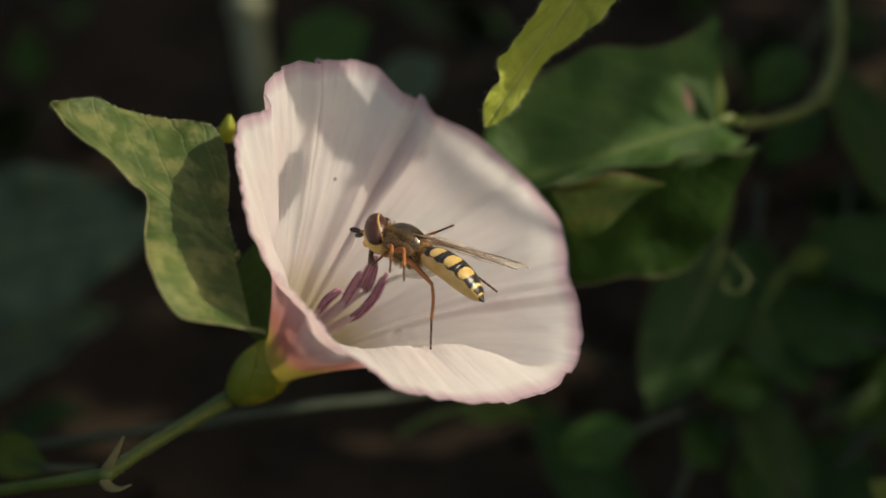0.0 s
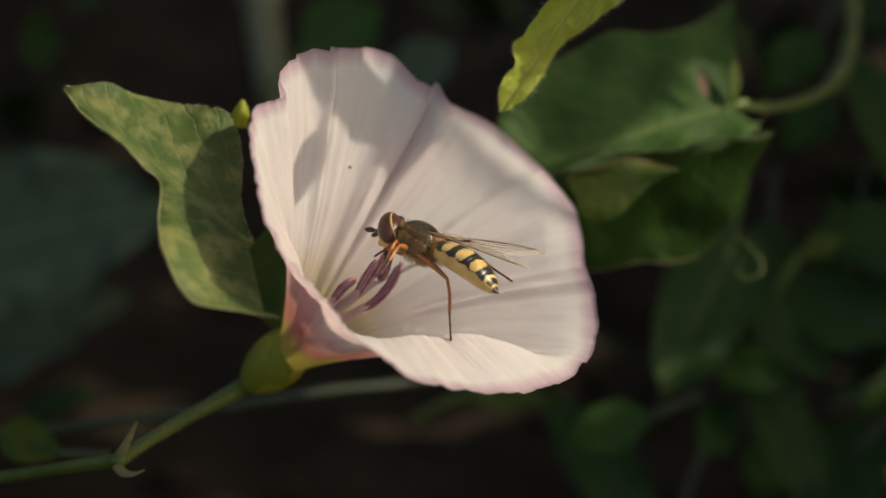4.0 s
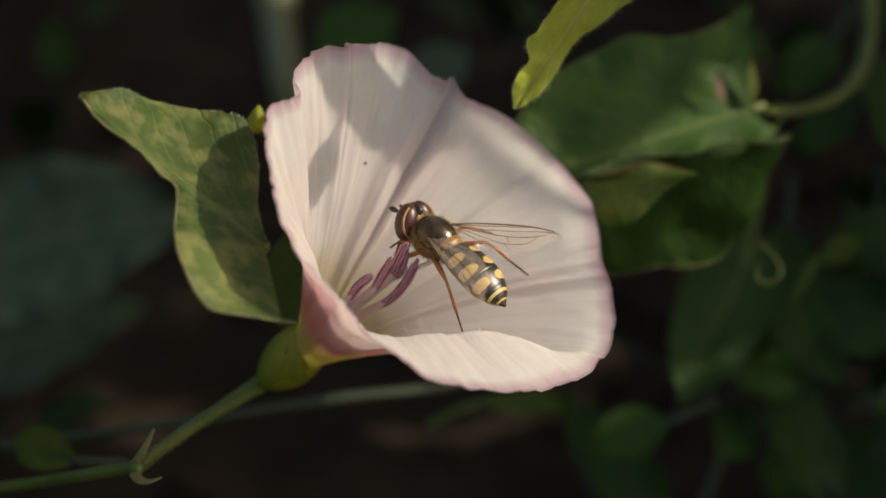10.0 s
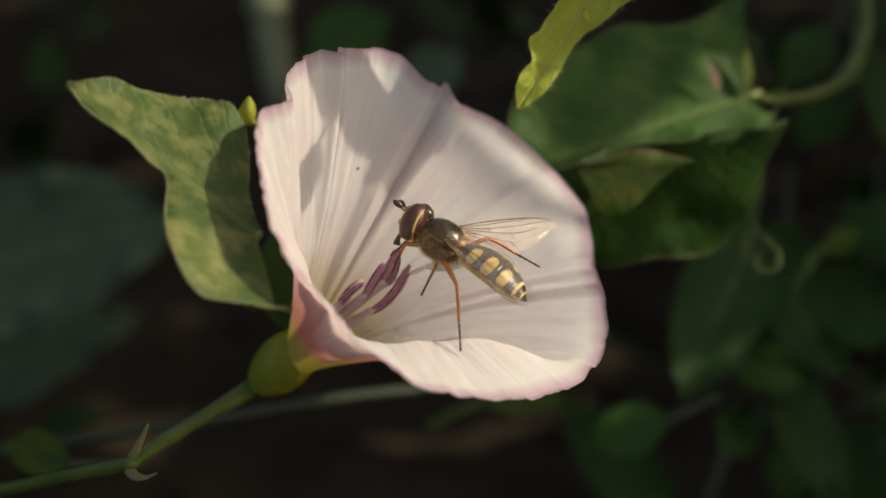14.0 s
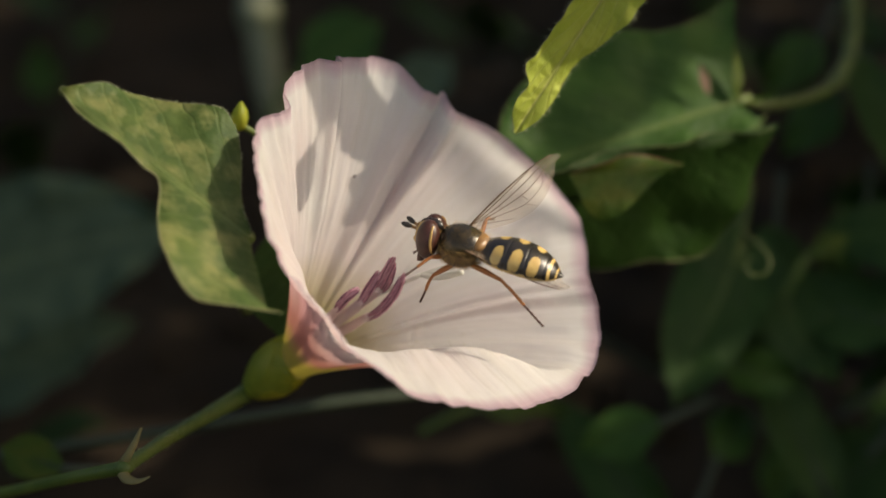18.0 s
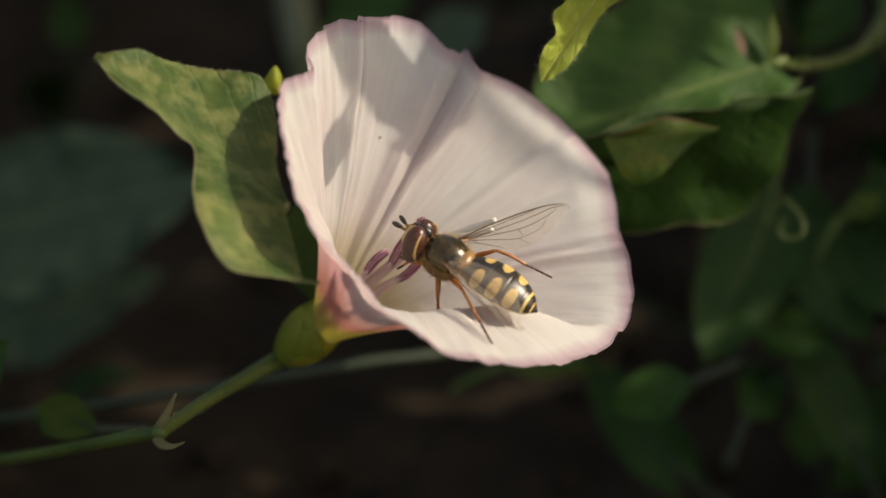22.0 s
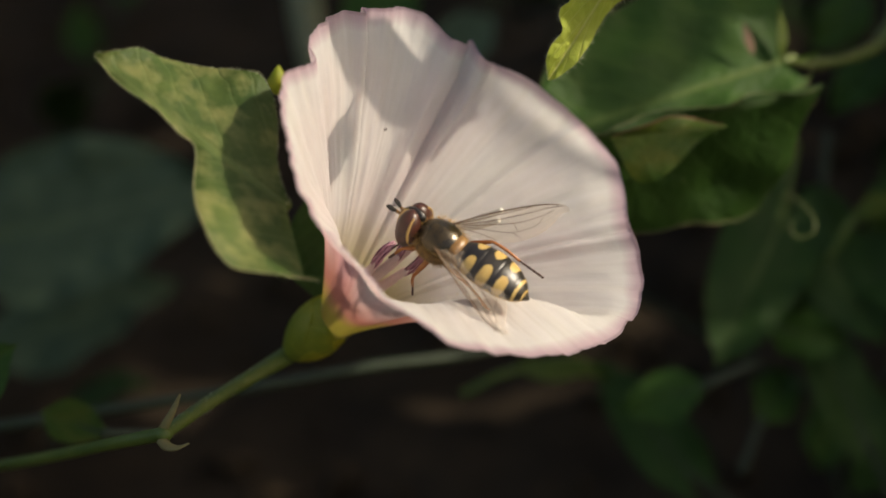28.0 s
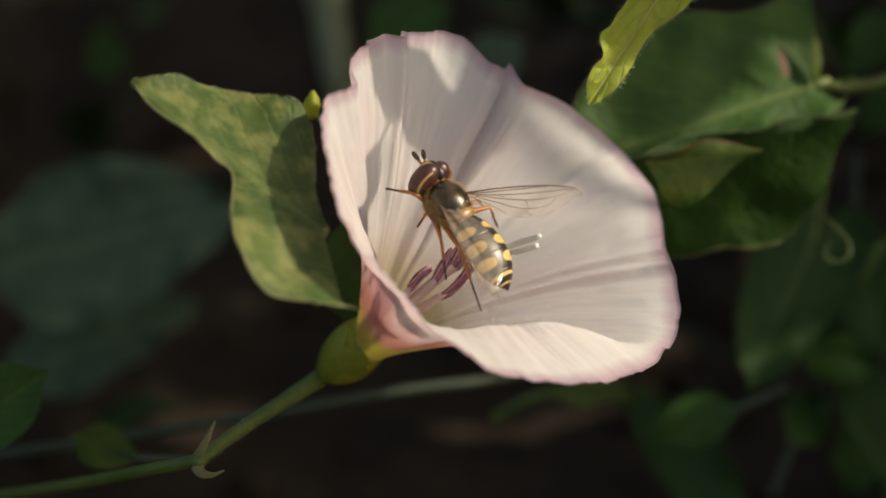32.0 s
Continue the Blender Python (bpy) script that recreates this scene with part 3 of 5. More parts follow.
flower = empty("bindweed_flower", VIEW @ FLOWER)
tagged(flower, "white bindweed flower with pink rim, wide open trumpet", "flower")
part("corolla", corolla(), [PETAL_IN, PETAL_OUT], flower, "white translucent trumpet with pinkish rim")
part("receptacle", lathe([(-5.2, 0.62), (-4.6, 0.74), (-3.8, 1.02), (-2.6, 1.40), (-1.2, 1.64), (0.0, 1.68), (0.7, 1.55), (1.2, 1.25)], 24, lambda a, z: 1 + 0.03 * math.sin(5 * a)), CALYX, flower, "yellow-green swollen flower base", SAG_M)
for turn, wide, tall, stuff in [(0.25, 2.2, 4.9, CALYX), (1.5, 2.2, 4.7, SEPAL), (2.75, 2.1, 5.2, SEPAL), (4.1, 2.1, 5.3, CALYX), (5.35, 2.2, 5.0, CALYX)]:
    part("sepal", sepal(turn, wide, tall), stuff, flower, m=SAG_M)


def stamen(base, foot, head, bow=(0, 0, 0)):
    """A filament with a grooved two-celled anther, from its foot to its head, on its end."""
    b, t, e = Vector(base), Vector(foot), Vector(head)
    d = (e - t).normalized()
    k = (e - t).length
    hold = t + d * 0.45
    f = part("filament", tube([b, b.lerp(hold, 0.5) + Vector((0.15, 0.1, 0)), hold], [0.46, 0.40, 0.26], 8), FILAMENT, flower)
    bm = bmesh.new()
    side = d.cross(Vector((0.3, -0.2, 0.9))).normalized()
    front = side.cross(d).normalized()
    mid = Vector(bow)
    for sgn in (-1, 1):
        line = [t + d * k * q + side * sgn * w + mid * math.sin(math.pi * q) for q, w in ((0, 0.12), (0.3, 0.17), (0.7, 0.16), (1, 0.08))]
        tube(line, [0.07, 0.16, 0.18, 0.16, 0.06], 10, 5, bm)
    for v in bm.verts:
        v.co += 0.05 * Vector(noise.noise_vector(v.co * 3.1)) + 0.03 * Vector(noise.noise_vector(v.co * 9))
    part("anther", bm, ANTHER, f, "mauve anther dusted with pollen")
    bm = bmesh.new()
    for sgn in (-1, 1):
        for face in (-1, 1):
            line = [t + d * k * q + side * 0.22 * sgn + front * 0.14 * face + mid * math.sin(math.pi * q) for q in (0.08, 0.5, 0.92)]
            tube(line, [0.03, 0.065, 0.03], 6, 4, bm)
    part("pollen_slit", bm, ANTHER_DARK, f)


stamen((0.7, 0.2, 3), (1.40, 0.12, 7.7), (0.62, -0.12, 10.0), (0.2, -0.15, 0.1))
stamen((0.4, 0.5, 3), (0.75, 0.80, 9.2), (0.60, -0.12, 12.3))
stamen((0.2, 0.6, 3), (0.25, 0.80, 10.8), (1.10, -0.25, 14.4))
stamen((-0.1, 0.9, 3), (0.30, 1.85, 8.4), (-0.25, 1.05, 13.2), (0.05, 0.42, 0))
stamen((-0.2, 0.4, 3), (-0.10, 1.00, 10.6), (0.40, -0.05, 13.6), (0, 0.2, 0))
pist = part("style", tube([(0, 0.2, 3), (-0.2, 0.8, 9), (-0.6, 1.8, 14.0)], [0.2, 0.17, 0.15], 8), STIGMA, flower)
for dx, dy in ((0.25, 0.55), (-0.5, 0.25)):
    part("stigma", tube([(-0.6, 1.8, 13.9), (-0.6 + dx, 2.1 + dy, 15.2), (-0.7 + dx * 1.3, 2.7 + dy * 1.2, 17.0)], [0.14, 0.22, 0.24, 0.18], 8), STIGMA, pist)
part("speck", ball(0.07, 0.07, 0.15, trumpet(math.radians(235), 0.665) + Vector((0.04, 0.06, 0.03)), 10), FOOT, flower, "tiny dark speck on the petal")
rnd = random.Random(11)
bm = bmesh.new()
for k in range(320):
    a, s = rnd.gauss(1.75, 0.45), min(max(rnd.gauss(0.42, 0.10), 0.2), 0.62)
    p = trumpet(a, s)
    p = p - Vector((math.cos(a), math.sin(a), -0.5)) * 0.08
    bmesh.ops.create_icosphere(bm, subdivisions=1, radius=rnd.uniform(0.028, 0.066), matrix=Matrix.Translation(p))
tagged(part("pollen", bm, POLLEN, flower, "white pollen grains scattered in the throat"), kind="stuff")

# ---- stems of the bindweed ----
NODE = Vector((-20.9, -14.45, -4.5))
KNOT = (FLOWER @ (SAG * 0.6 * MM + Vector((0, 0, -4.7 * MM)))) / MM
PEDICEL = (KNOT - NODE).length
vine = empty("bindweed_vine", VIEW)
tagged(vine, "green bindweed stem with a node and small bracts", "stem")
part("stem", tube([(-74, -27, -48), (-50, -20.6, -30), (-33.2, -17.3, -17), (-25.1, -15.35, -8), NODE], [0.42, 0.42, 0.42, 0.44, 0.5], 12), STEM, vine)
part("node", ball(0.66, 0.56, 0.56, NODE, 16), STEM, vine)
part("bract", tube([NODE + Vector((0, 0.3, 0.2)), NODE + Vector((0.75, 1.5, 0.6)), NODE + Vector((1.35, 2.7, 0.8))], [0.34, 0.24, 0.08], 8, flat=0.4), BRACT, vine, "pale yellowish pointed bract")
part("bract", tube([NODE + Vector((-0.1, -0.3, 0.3)), NODE + Vector((0.35, -0.75, 0.7)), NODE + Vector((1.1, -0.85, 1.1)), NODE + Vector((1.95, -0.55, 1.2))], [0.40, 0.36, 0.22, 0.07], 8, flat=0.4), BRACT, vine, "curled tan bract")
stalk = part("flower_stalk", tube([(0, 0, 0), (PEDICEL * 0.35, 0.15, -0.35), (PEDICEL * 0.7, 0.1, -0.3), (PEDICEL + 0.4, 0, 0)], [0.46, 0.48, 0.54, 0.72], 12), STEM, vine)

tagged(part("stalk_hair", stalk_hair([(0, 0, 0), (PEDICEL * 0.35, 0.15, -0.35), (PEDICEL * 0.7, 0.1, -0.3), (PEDICEL, 0, 0)], 0.50, 420, 0.22, 61), LEAF_HAIR, stalk, "fine pale hairs on the stalk"), kind="stuff")


def stalk_pose(tip):
    """The stalk hinges at the node and points to the foot of the flower."""
    x = (tip - NODE).normalized()
    z = (Vector((0, 0, 1)) - x * x.z).normalized()
    m = Matrix((x, z.cross(x), z)).transposed().to_4x4()
    return Matrix.Translation(NODE * MM) @ m


# ---- leaves ----
G = "leaves of the bindweed"


def lay(base, tip, face=(0, 0, 1)):
    """A pose in the view's frame: +y from base to tip, +z as near as may be to face."""
    b, y = Vector(base), (Vector(tip) - Vector(base)).normalized()
    x = y.cross(Vector(face)).normalized()
    m = Matrix((x, y, x.cross(y))).transposed().to_4x4()
    return VIEW @ Matrix.Translation(b * MM) @ m


MOTTLED = lay((-10.9, 0.36, 6.9), (-22.45, 9.88, 6.6), (0.45, 0.45, 0.77))
mottled = leaf("bindweed_leaf", MOTTLED, LEAF_PALE, "mottled yellow-green leaf beside the flower, partly shaded", 15.0,
     [3.0, 4.3, 5.5, 6.4, 6.4, 5.7, 4.5, 2.5, 0.55, 0.55, 0.46, 0.41, 0.32, 0.18, 0.04], [0.1, 0.1, 0.1, 0.2, 0.8, 2.2, 4.3, 5.7, 6.1, 5.6, 4.95, 4.4, 3.4, 2.4, 0.04],
     lobes=4.73, sinus=0.9, cup=0.04, bend=0.02, ripple=0.75, seed=3, rows=64, petiole=[MOTTLED.inverted() @ spot(*p) / MM for p in ((-10.9, 0.4, 6.7), (-12.5, -0.5, 0), (-14, -2, -12), (-15, -4, -26))], group=G)
leaf("bindweed_leaf", lay((-9.6, 3, -17.5), (-10.9, -6.9, -14.5), (0.2, 0.2, 1)), LEAF, "green leaf in the shade behind the flower tube", 10,
     [0.6, 2.6, 3.2, 3.2, 0.05], [0.6, 2.6, 3.4, 3.4, 0.05], cup=0.1, seed=33, group=G)
arrow = leaf("bindweed_leaf", lay((25, 12, -27), (4.1, 5.5, -20), (0.1, 0.35, 1)), LEAF, "broad green arrow-shaped leaf with pale veins", 22.0,
     [0.1, 2.5, 3.0, 3.9, 4.4, 4.6, 4.4, 3.6, 2.2, 0.05], [8.9, 7.9, 7.4, 8.0, 8.7, 8.4, 7.8, 6.8, 4.85, 0.05], lobes=3.7, sinus=2.3, cup=0.06, bend=0.02, ripple=1.3, seed=8, rows=60, group=G, petiole=[(0, 0, -0.15), (0.05, -0.6, -0.2), (0.1, -1.2, -0.4)])
# this leaf and the two hanging ones have shade put into their colour
shaded = leaf("bindweed_leaf", lay((8.5, 5.5, -17), (27.3, 9.3, -21.6), (-0.15, -0.6, 0.8)), LEAF_SHADED, "green leaf with a straight edge, shade below another put into its colour", 19.7,
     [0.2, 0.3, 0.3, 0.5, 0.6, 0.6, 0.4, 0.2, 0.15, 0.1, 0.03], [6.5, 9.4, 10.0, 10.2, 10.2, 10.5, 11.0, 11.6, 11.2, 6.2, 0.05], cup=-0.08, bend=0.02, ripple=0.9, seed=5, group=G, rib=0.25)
# added blade whose yellow colour stands for sunlight on the leaf beneath
lit_patch = leaf("bindweed_leaf", lay((19.2, 6.2, -17.7), (10.3, 5.5, -15.6), (0.05, -0.05, 1)), LEAF_TURNING_LIT, "sunlit yellow-green patch of the shaded leaf, with a reddish margin", 9.1,
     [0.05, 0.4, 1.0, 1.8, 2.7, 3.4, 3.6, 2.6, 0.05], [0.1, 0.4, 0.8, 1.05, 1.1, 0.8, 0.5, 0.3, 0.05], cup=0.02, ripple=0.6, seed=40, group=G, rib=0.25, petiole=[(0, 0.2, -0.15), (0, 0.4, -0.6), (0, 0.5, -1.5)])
leaf("bindweed_leaf", lay((28, -0.5, -50), (21.5, -13, -46), (0, 0.2, 1)), LEAF_SHADED, "green hanging leaf, shade put into its colour", 15,
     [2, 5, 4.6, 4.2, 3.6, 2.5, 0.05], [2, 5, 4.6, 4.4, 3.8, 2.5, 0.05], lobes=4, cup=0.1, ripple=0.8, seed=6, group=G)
leaf("bindweed_leaf", lay((31, -1, -52), (37, -11.5, -50), (0, 0.2, 1)), LEAF_SHADED, "green hanging leaf, shade put into its colour", 13,
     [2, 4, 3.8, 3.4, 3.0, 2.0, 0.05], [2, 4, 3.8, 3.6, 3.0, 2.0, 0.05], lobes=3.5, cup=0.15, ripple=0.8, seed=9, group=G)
leaf("bindweed_leaf", lay((34.2, -0.2, -47), (38.6, 1.8, -48), (0.3, 0.5, 1)), LEAF_TURNING_LIT, "small yellow-green leaf catching the sun", 4.8,
     [0.3, 0.9, 1.1, 0.8, 0.05], [0.3, 0.9, 1.0, 0.8, 0.05], cup=0.2, seed=10, group=G)
leaf("bindweed_leaf", lay((3.5, -13.3, -50), (12.0, -14.2, -48), (0.45, 0.55, 0.7)), LEAF_OLIVE, "olive-green leaf low under the flower", 8.6,
     [0.6, 1.5, 1.9, 1.6, 0.9, 0.05], [0.6, 1.3, 1.6, 1.2, 0.7, 0.05], cup=0.2, ripple=0.8, seed=12, group=G)
leaf("bindweed_leaf", lay((-29.5, -16, -24), (-34.6, -14.2, -25), (0, 0.3, 1)), LEAF_TURNING_LIT, "olive leaf low on the stem, partly browned", 5.4,
     [0.6, 1.5, 1.8, 1.4, 0.05], [0.6, 1.5, 1.8, 1.4, 0.05], stem=STEM_SHADED, cup=0.2, seed=14, group=G)
leaf("bindweed_leaf", lay((-42, -14, -16), (-33.5, -8.5, -15), (0.2, 0.3, 1)), LEAF, "rounded green leaf at the foot of the plant", 10,
     [1, 2.6, 3.0, 2.4, 0.05], [1, 2.6, 3.0, 2.4, 0.05], cup=0.2, seed=15, group=G)
leaf("grey_green_leaf", lay((-58, 0, -80), (-26, 6, -72), (0.1, 0.2, 1)), LEAF_BLUE, "large grey-green leaf behind the flower", 33,
     [2, 8, 9, 8, 5, 0.05], [2, 8, 9, 8, 5, 0.05], cup=0.1, ripple=1.5, seed=20, group=G)
leaf("grey_green_leaf", lay((-58, -12, -90), (-34, -4, -86), (0.1, 0.4, 1)), LEAF_BLUE, "large grey-green leaf behind the flower", 25,
     [2, 5, 6, 5, 3, 0.05], [2, 5, 6, 5, 3, 0.05], cup=0.1, ripple=1.5, seed=21, group=G)
leaf("bindweed_leaf", lay((-14, 22, -75), (-5, 27, -74), (0, 0.3, 1)), LEAF, "green bindweed leaf on a thin stalk", 10,
     [1, 3.6, 4, 3.2, 0.05], [1, 3.6, 4, 3.2, 0.05], cup=0.15, seed=22, group=G)
leaf("bindweed_leaf", lay((-4, 19, -80), (3, 24, -80), (0, 0.5, 1)), LEAF_BLUE, "pale grey-green leaf near the ground", 8,
     [1, 3.0, 3.4, 2.6, 0.05], [1, 3.0, 3.4, 2.6, 0.05], cup=0.15, seed=23, group=G)

ARROW = arrow.matrix_basis.inverted()
# added strip in a lighter green that paints the sunlit edge of the lobe
part("lit_edge", blade(4.4, [0.1, 0.5, 0.5, 0.35, 0.15, 0.03], [0.1, 0.45, 0.6, 0.5, 0.25, 0.03], cup=0.3, ripple=0.3, seed=45), LEAF_OLIVE, arrow, "sunlit edge of the lobe, added as a yellow-green strip", ARROW @ lay((24.9, 12.1, -26.4), (24.8, 16.4, -26.0), (0.6, 0.2, 0.8)))
part("blemish", blade(2.6, [0.1, 0.32, 0.4, 0.25, 0.03], [0.1, 0.3, 0.36, 0.2, 0.03], ripple=0.1, seed=46), DRY, arrow, "brown withered spot on the leaf", ARROW @ lay((22.4, 12.4, -25.3), (21.7, 14.9, -24.9), (0.1, 0.3, 1)))
leaf("bindweed_leaf", lay((41.4, -20.6, -30), (37.7, -17.7, -30), (0.3, 0.4, 0.8)), LEAF_OLIVE, "olive-green leaf tip low beside the soil", 4.7,
     [0.6, 1.6, 1.8, 1.3, 0.05], [0.6, 1.5, 1.7, 1.2, 0.05], cup=0.15, ripple=0.5, seed=16, group=G)
for root, seed, radius in ((mottled, 3, 0.06), (arrow, 8, 0.035), (shaded, 5, 0.04)):
    leaf_margin(root, seed, radius, "pale border of the leaf")
tagged(part("leaf_hair", margin_hair(3, 520, 0.22), LEAF_HAIR, mottled, "fine pale hairs along the leaf edge"), kind="stuff")
leaf_margin(lit_patch, 40, 0.07, "reddish border of the leaf", RUST, (1,))

YOUNG = lay((16.6, 28.6, -3.0), (4.05, 10.45, -6.1), (0.62, 0.0, 0.78))
young = leaf("young_shoot", YOUNG, LEAF_YOUNG, "yellow-green hairy leafy shoot hanging from above", 22.2,
             [0.53, 1.58, 1.98, 2.24, 2.38, 2.38, 2.38, 2.38, 2.38, 2.38, 2.35, 2.22, 2.02, 1.83, 1.57, 1.37, 1.17, 1.04, 0.79, 0.53, 0.04],
             [0.53, 1.58, 1.85, 1.98, 2.11, 2.11, 2.11, 2.15, 2.15, 2.22, 2.22, 2.22, 2.28, 2.22, 2.09, 2.11, 2.68, 1.58, 1.70, 1.32, 0.04], cup=0.16, ripple=0.6, seed=30, rows=110, cols=18, crinkle=0.45, petiole=[(0, 0, -0.2), (0.2, -5, 0), (1.5, -14, 1)])
tagged(part("leaf_hair", margin_hair(30, 700, 0.45), LEAF_HAIR, young, "fine pale hairs along the leaf edge"), kind="stuff")

# Above the flower, towards the sun, hangs a leaf that shades its upper wall.
SUNWARD = VIEW.to_3x3().inverted() @ SUN
CANOPY = lay((22.1, 32.0, 11.2), (22.1, 20.4, -2.05), SUNWARD)
canopy = empty("overhanging_leaf", CANOPY)
tagged(canopy, "yellow-green leaf overhanging the flower on a long stalk", "leaf", G)
part("blade", blade(17.6, [0.6, 1.7, 2.4, 2.75, 2.6, 2.2, 2.0, 1.7, 0.05], [0.5, 0.8, 0.95, 1.05, 0.7, 0.95, 0.6, 0.9, 0.05], cup=0.05, ripple=0.5, seed=31), LEAF_YOUNG, canopy)
part("side_blade", blade(4.2, [0.5, 1.2, 1.6, 1.5, 0.9, 0.05], [0.5, 1.2, 1.6, 1.5, 0.9, 0.05], cup=0.1, ripple=0.4, seed=32), LEAF_YOUNG, canopy, m=CANOPY.inverted() @ lay((22.1, 25.5, 7.0), (22.1, 21.3, 7.8), SUNWARD))
away = CANOPY.to_3x3().inverted() @ SUN
part("petiole", tube([(0, 0.2, -0.1), away * 6, away * 40, away * 118], [0.35, 0.4, 0.5, 0.6], 8), STEM, canopy)
part("petiolule", tube([CANOPY.inverted() @ spot(22.1, y, z) / MM for y, z in ((27.5, 6.3), (26.5, 6.7), (25.4, 7.0))], [0.16, 0.16], 6, 3), STEM, canopy)


def stem(name, points, radii, material, label):
    root = empty(name, VIEW)
    part("stalk", tube([Vector(p) for p in points], radii, 12), material, root)
    for p, r in list(zip(points, radii))[1:-1:2]:
        part("node", ball(r * 1.3, r * 1.25, r * 1.25, p, 12), material, root)
    return tagged(root, label, "stem")


stem("climbing_stem", [(25.1, 12, -27.2), (28.6, 12.1, -31), (33.2, 13.5, -37), (36.4, 15.5, -42), (38.2, 19, -44), (38.4, 22.5, -44), (38.2, 32, -45), (38.0, 46, -46)], [0.22, 0.42, 0.5, 0.7, 0.75, 0.75, 0.75], STEM_DIM, "yellow-green climbing stem bent beside a leaf")
# trailing stems carry their shade in a darkened stem colour
stem("trailing_stem", [(-60, -19, -40), (-37, -15.7, -34), (-22, -13.8, -34), (-9, -12.0, -37), (0, -11.2, -41), (9, -9.0, -47)], [0.45, 0.45, 0.45, 0.42, 0.4], STEM_SHADED, "green stem trailing along the ground")
stem("trailing_stem", [(14, -6, -66), (24.6, -12.2, -70), (32, -16.4, -71), (39.4, -21.0, -72), (60, -34, -76)], [0.42, 0.42, 0.42, 0.42], STEM_SHADED, "green stem trailing along the ground")
stem("pale_stalk", [(-21, 48, -84), (-19.5, 30, -84), (-17, 16, -88), (-10, 2, -102), (-3, -11, -120)], [2.0, 2.0, 1.9, 1.8, 1.8], STEM_PALE, "pale upright dry stalk rising from the soil")
stem("curled_tendril", [(25.4, 1.6, -28.5), (26.4, 0.5, -28), (27.2, -0.6, -27.5), (27.0, -1.7, -27), (26.0, -2.1, -27), (25.2, -1.5, -27), (25.5, -0.6, -27)], [0.07, 0.09, 0.09, 0.06], STEM_DIM, "thin pale curled tendril")
bud = empty("flower_bud", VIEW @ mm(-13, 9.6, -8))
tagged(bud, "small yellow-green closed bud", "bud")
part("bud_body", lathe([(-1.0, 0.25), (-0.7, 0.5), (-0.1, 0.62), (0.4, 0.46), (1.0, 0.12)], 16, lambda a, z: 1 + 0.14 * math.sin(3 * a + 2 * z)), CALYX, bud, m=mm(0, 0, 0, -70, 20, 0))
part("bud_stalk", tube([(0.1, -0.7, -0.3), (1.5, -1.4, -1.2), (5, -2.6, -3.2)], [0.25, 0.25], 8), STEM, bud)


# ---- undergrowth ----
def undergrowth():
    r = random.Random(77)
    shapes = [(11, [1.5, 4.2, 4.4, 3.6, 2.2, 0.05], 3), (8, [0.8, 2.2, 2.6, 2.0, 1.2, 0.05], 0), (14, [1.2, 3.0, 3.4, 3.0, 1.8, 0.05], 4)]
    models = []
    for k, (length, w, lobes) in enumerate(shapes):
        # two of the three models have shade put into their leaf colour
        models.append(leaf("undergrowth_leaf", mm(0, 0, -40), (LEAF_SHADED, LEAF, LEAF_SHADED)[k], "green leaf low in the shaded undergrowth", length, w, w, lobes=lobes, cup=0.12, bend=0.12, ripple=0.9, seed=50 + k, rows=18, cols=5, stem=STEM_SHADED, group="leaves of the undergrowth"))
    spots = []
    for k in range(70):
        x, y = r.uniform(-78, 92), r.uniform(48, 250)
        z = r.uniform(3, 34) if y < 140 else r.uniform(4, 60)
        if abs(x + 6) < 26 and y < 70:
            continue
        spots.append((x, y, z))
    for k, (x, y, z) in enumerate(spots):
        m = mm(x, y, z, r.uniform(10, 75), r.uniform(-25, 25), r.uniform(0, 360))
        if k < 3:
            models[k].matrix_basis = m
        else:
            copy_thing(models[r.choice((0, 0, 1, 2))], m)
    # a looser tier of leaves beside and below the flower, turned to the light
    for x, y, z, turn in ((45, 9, -52, 20), (47, 1, -50, 75), (40, 16, -58, 130), (50, 18, -56, 200), (41, -6, -50, 60), (46, -14, -54, 300), (33, 3, -55, 160), (27, -10, -50, 250), (20, -15, -46, 100), (36, -20, -56, 20)):
        copy_thing(models[(0, 1, 2)[turn % 3]], VIEW @ mm(x, y, z, -25 + turn % 30, 25, turn))
    for x, y, z in ((30, -9, -58), (37, -5, -60), (44, -11, -64), (35, -16, -62), (49, -3, -68), (26, -18, -56), (44, -20, -66), (53, -13, -70), (43, 7, -62), (48, 15, -66), (40, 21, -64), (34, -25, -70), (20, -22, -62)):
        copy_thing(models[r.choice((0, 1, 1, 2))], VIEW @ mm(x + r.uniform(-2, 2), y + r.uniform(-2, 2), z, r.uniform(-45, 5), r.uniform(-10, 45), r.uniform(0, 360)))


undergrowth()

# ---- hoverfly (x ahead, y to its left, z up, from the middle of the thorax) ----
fly = empty("hoverfly", VIEW)
tagged(fly, "black and yellow banded hoverfly feeding in the flower", "hoverfly")
part("thorax", ball(1.66, 1.38, 1.26, (0, 0, 0.1), 32), BRONZE, fly, "glossy dark bronze thorax")
for sy in (-1, 1):
    part("flank", ball(1.30, 0.62, 0.86, (0.05, 0.80 * sy, -0.18), 24, turn=Euler((0.35 * sy, 0, 0)).to_matrix().to_4x4()), FLANK, fly, "brown downy flank")
part("scutellum", ball(0.55, 0.85, 0.42, (-1.25, 0, 0.62), 20), AMBER, fly, "amber shield behind the thorax")


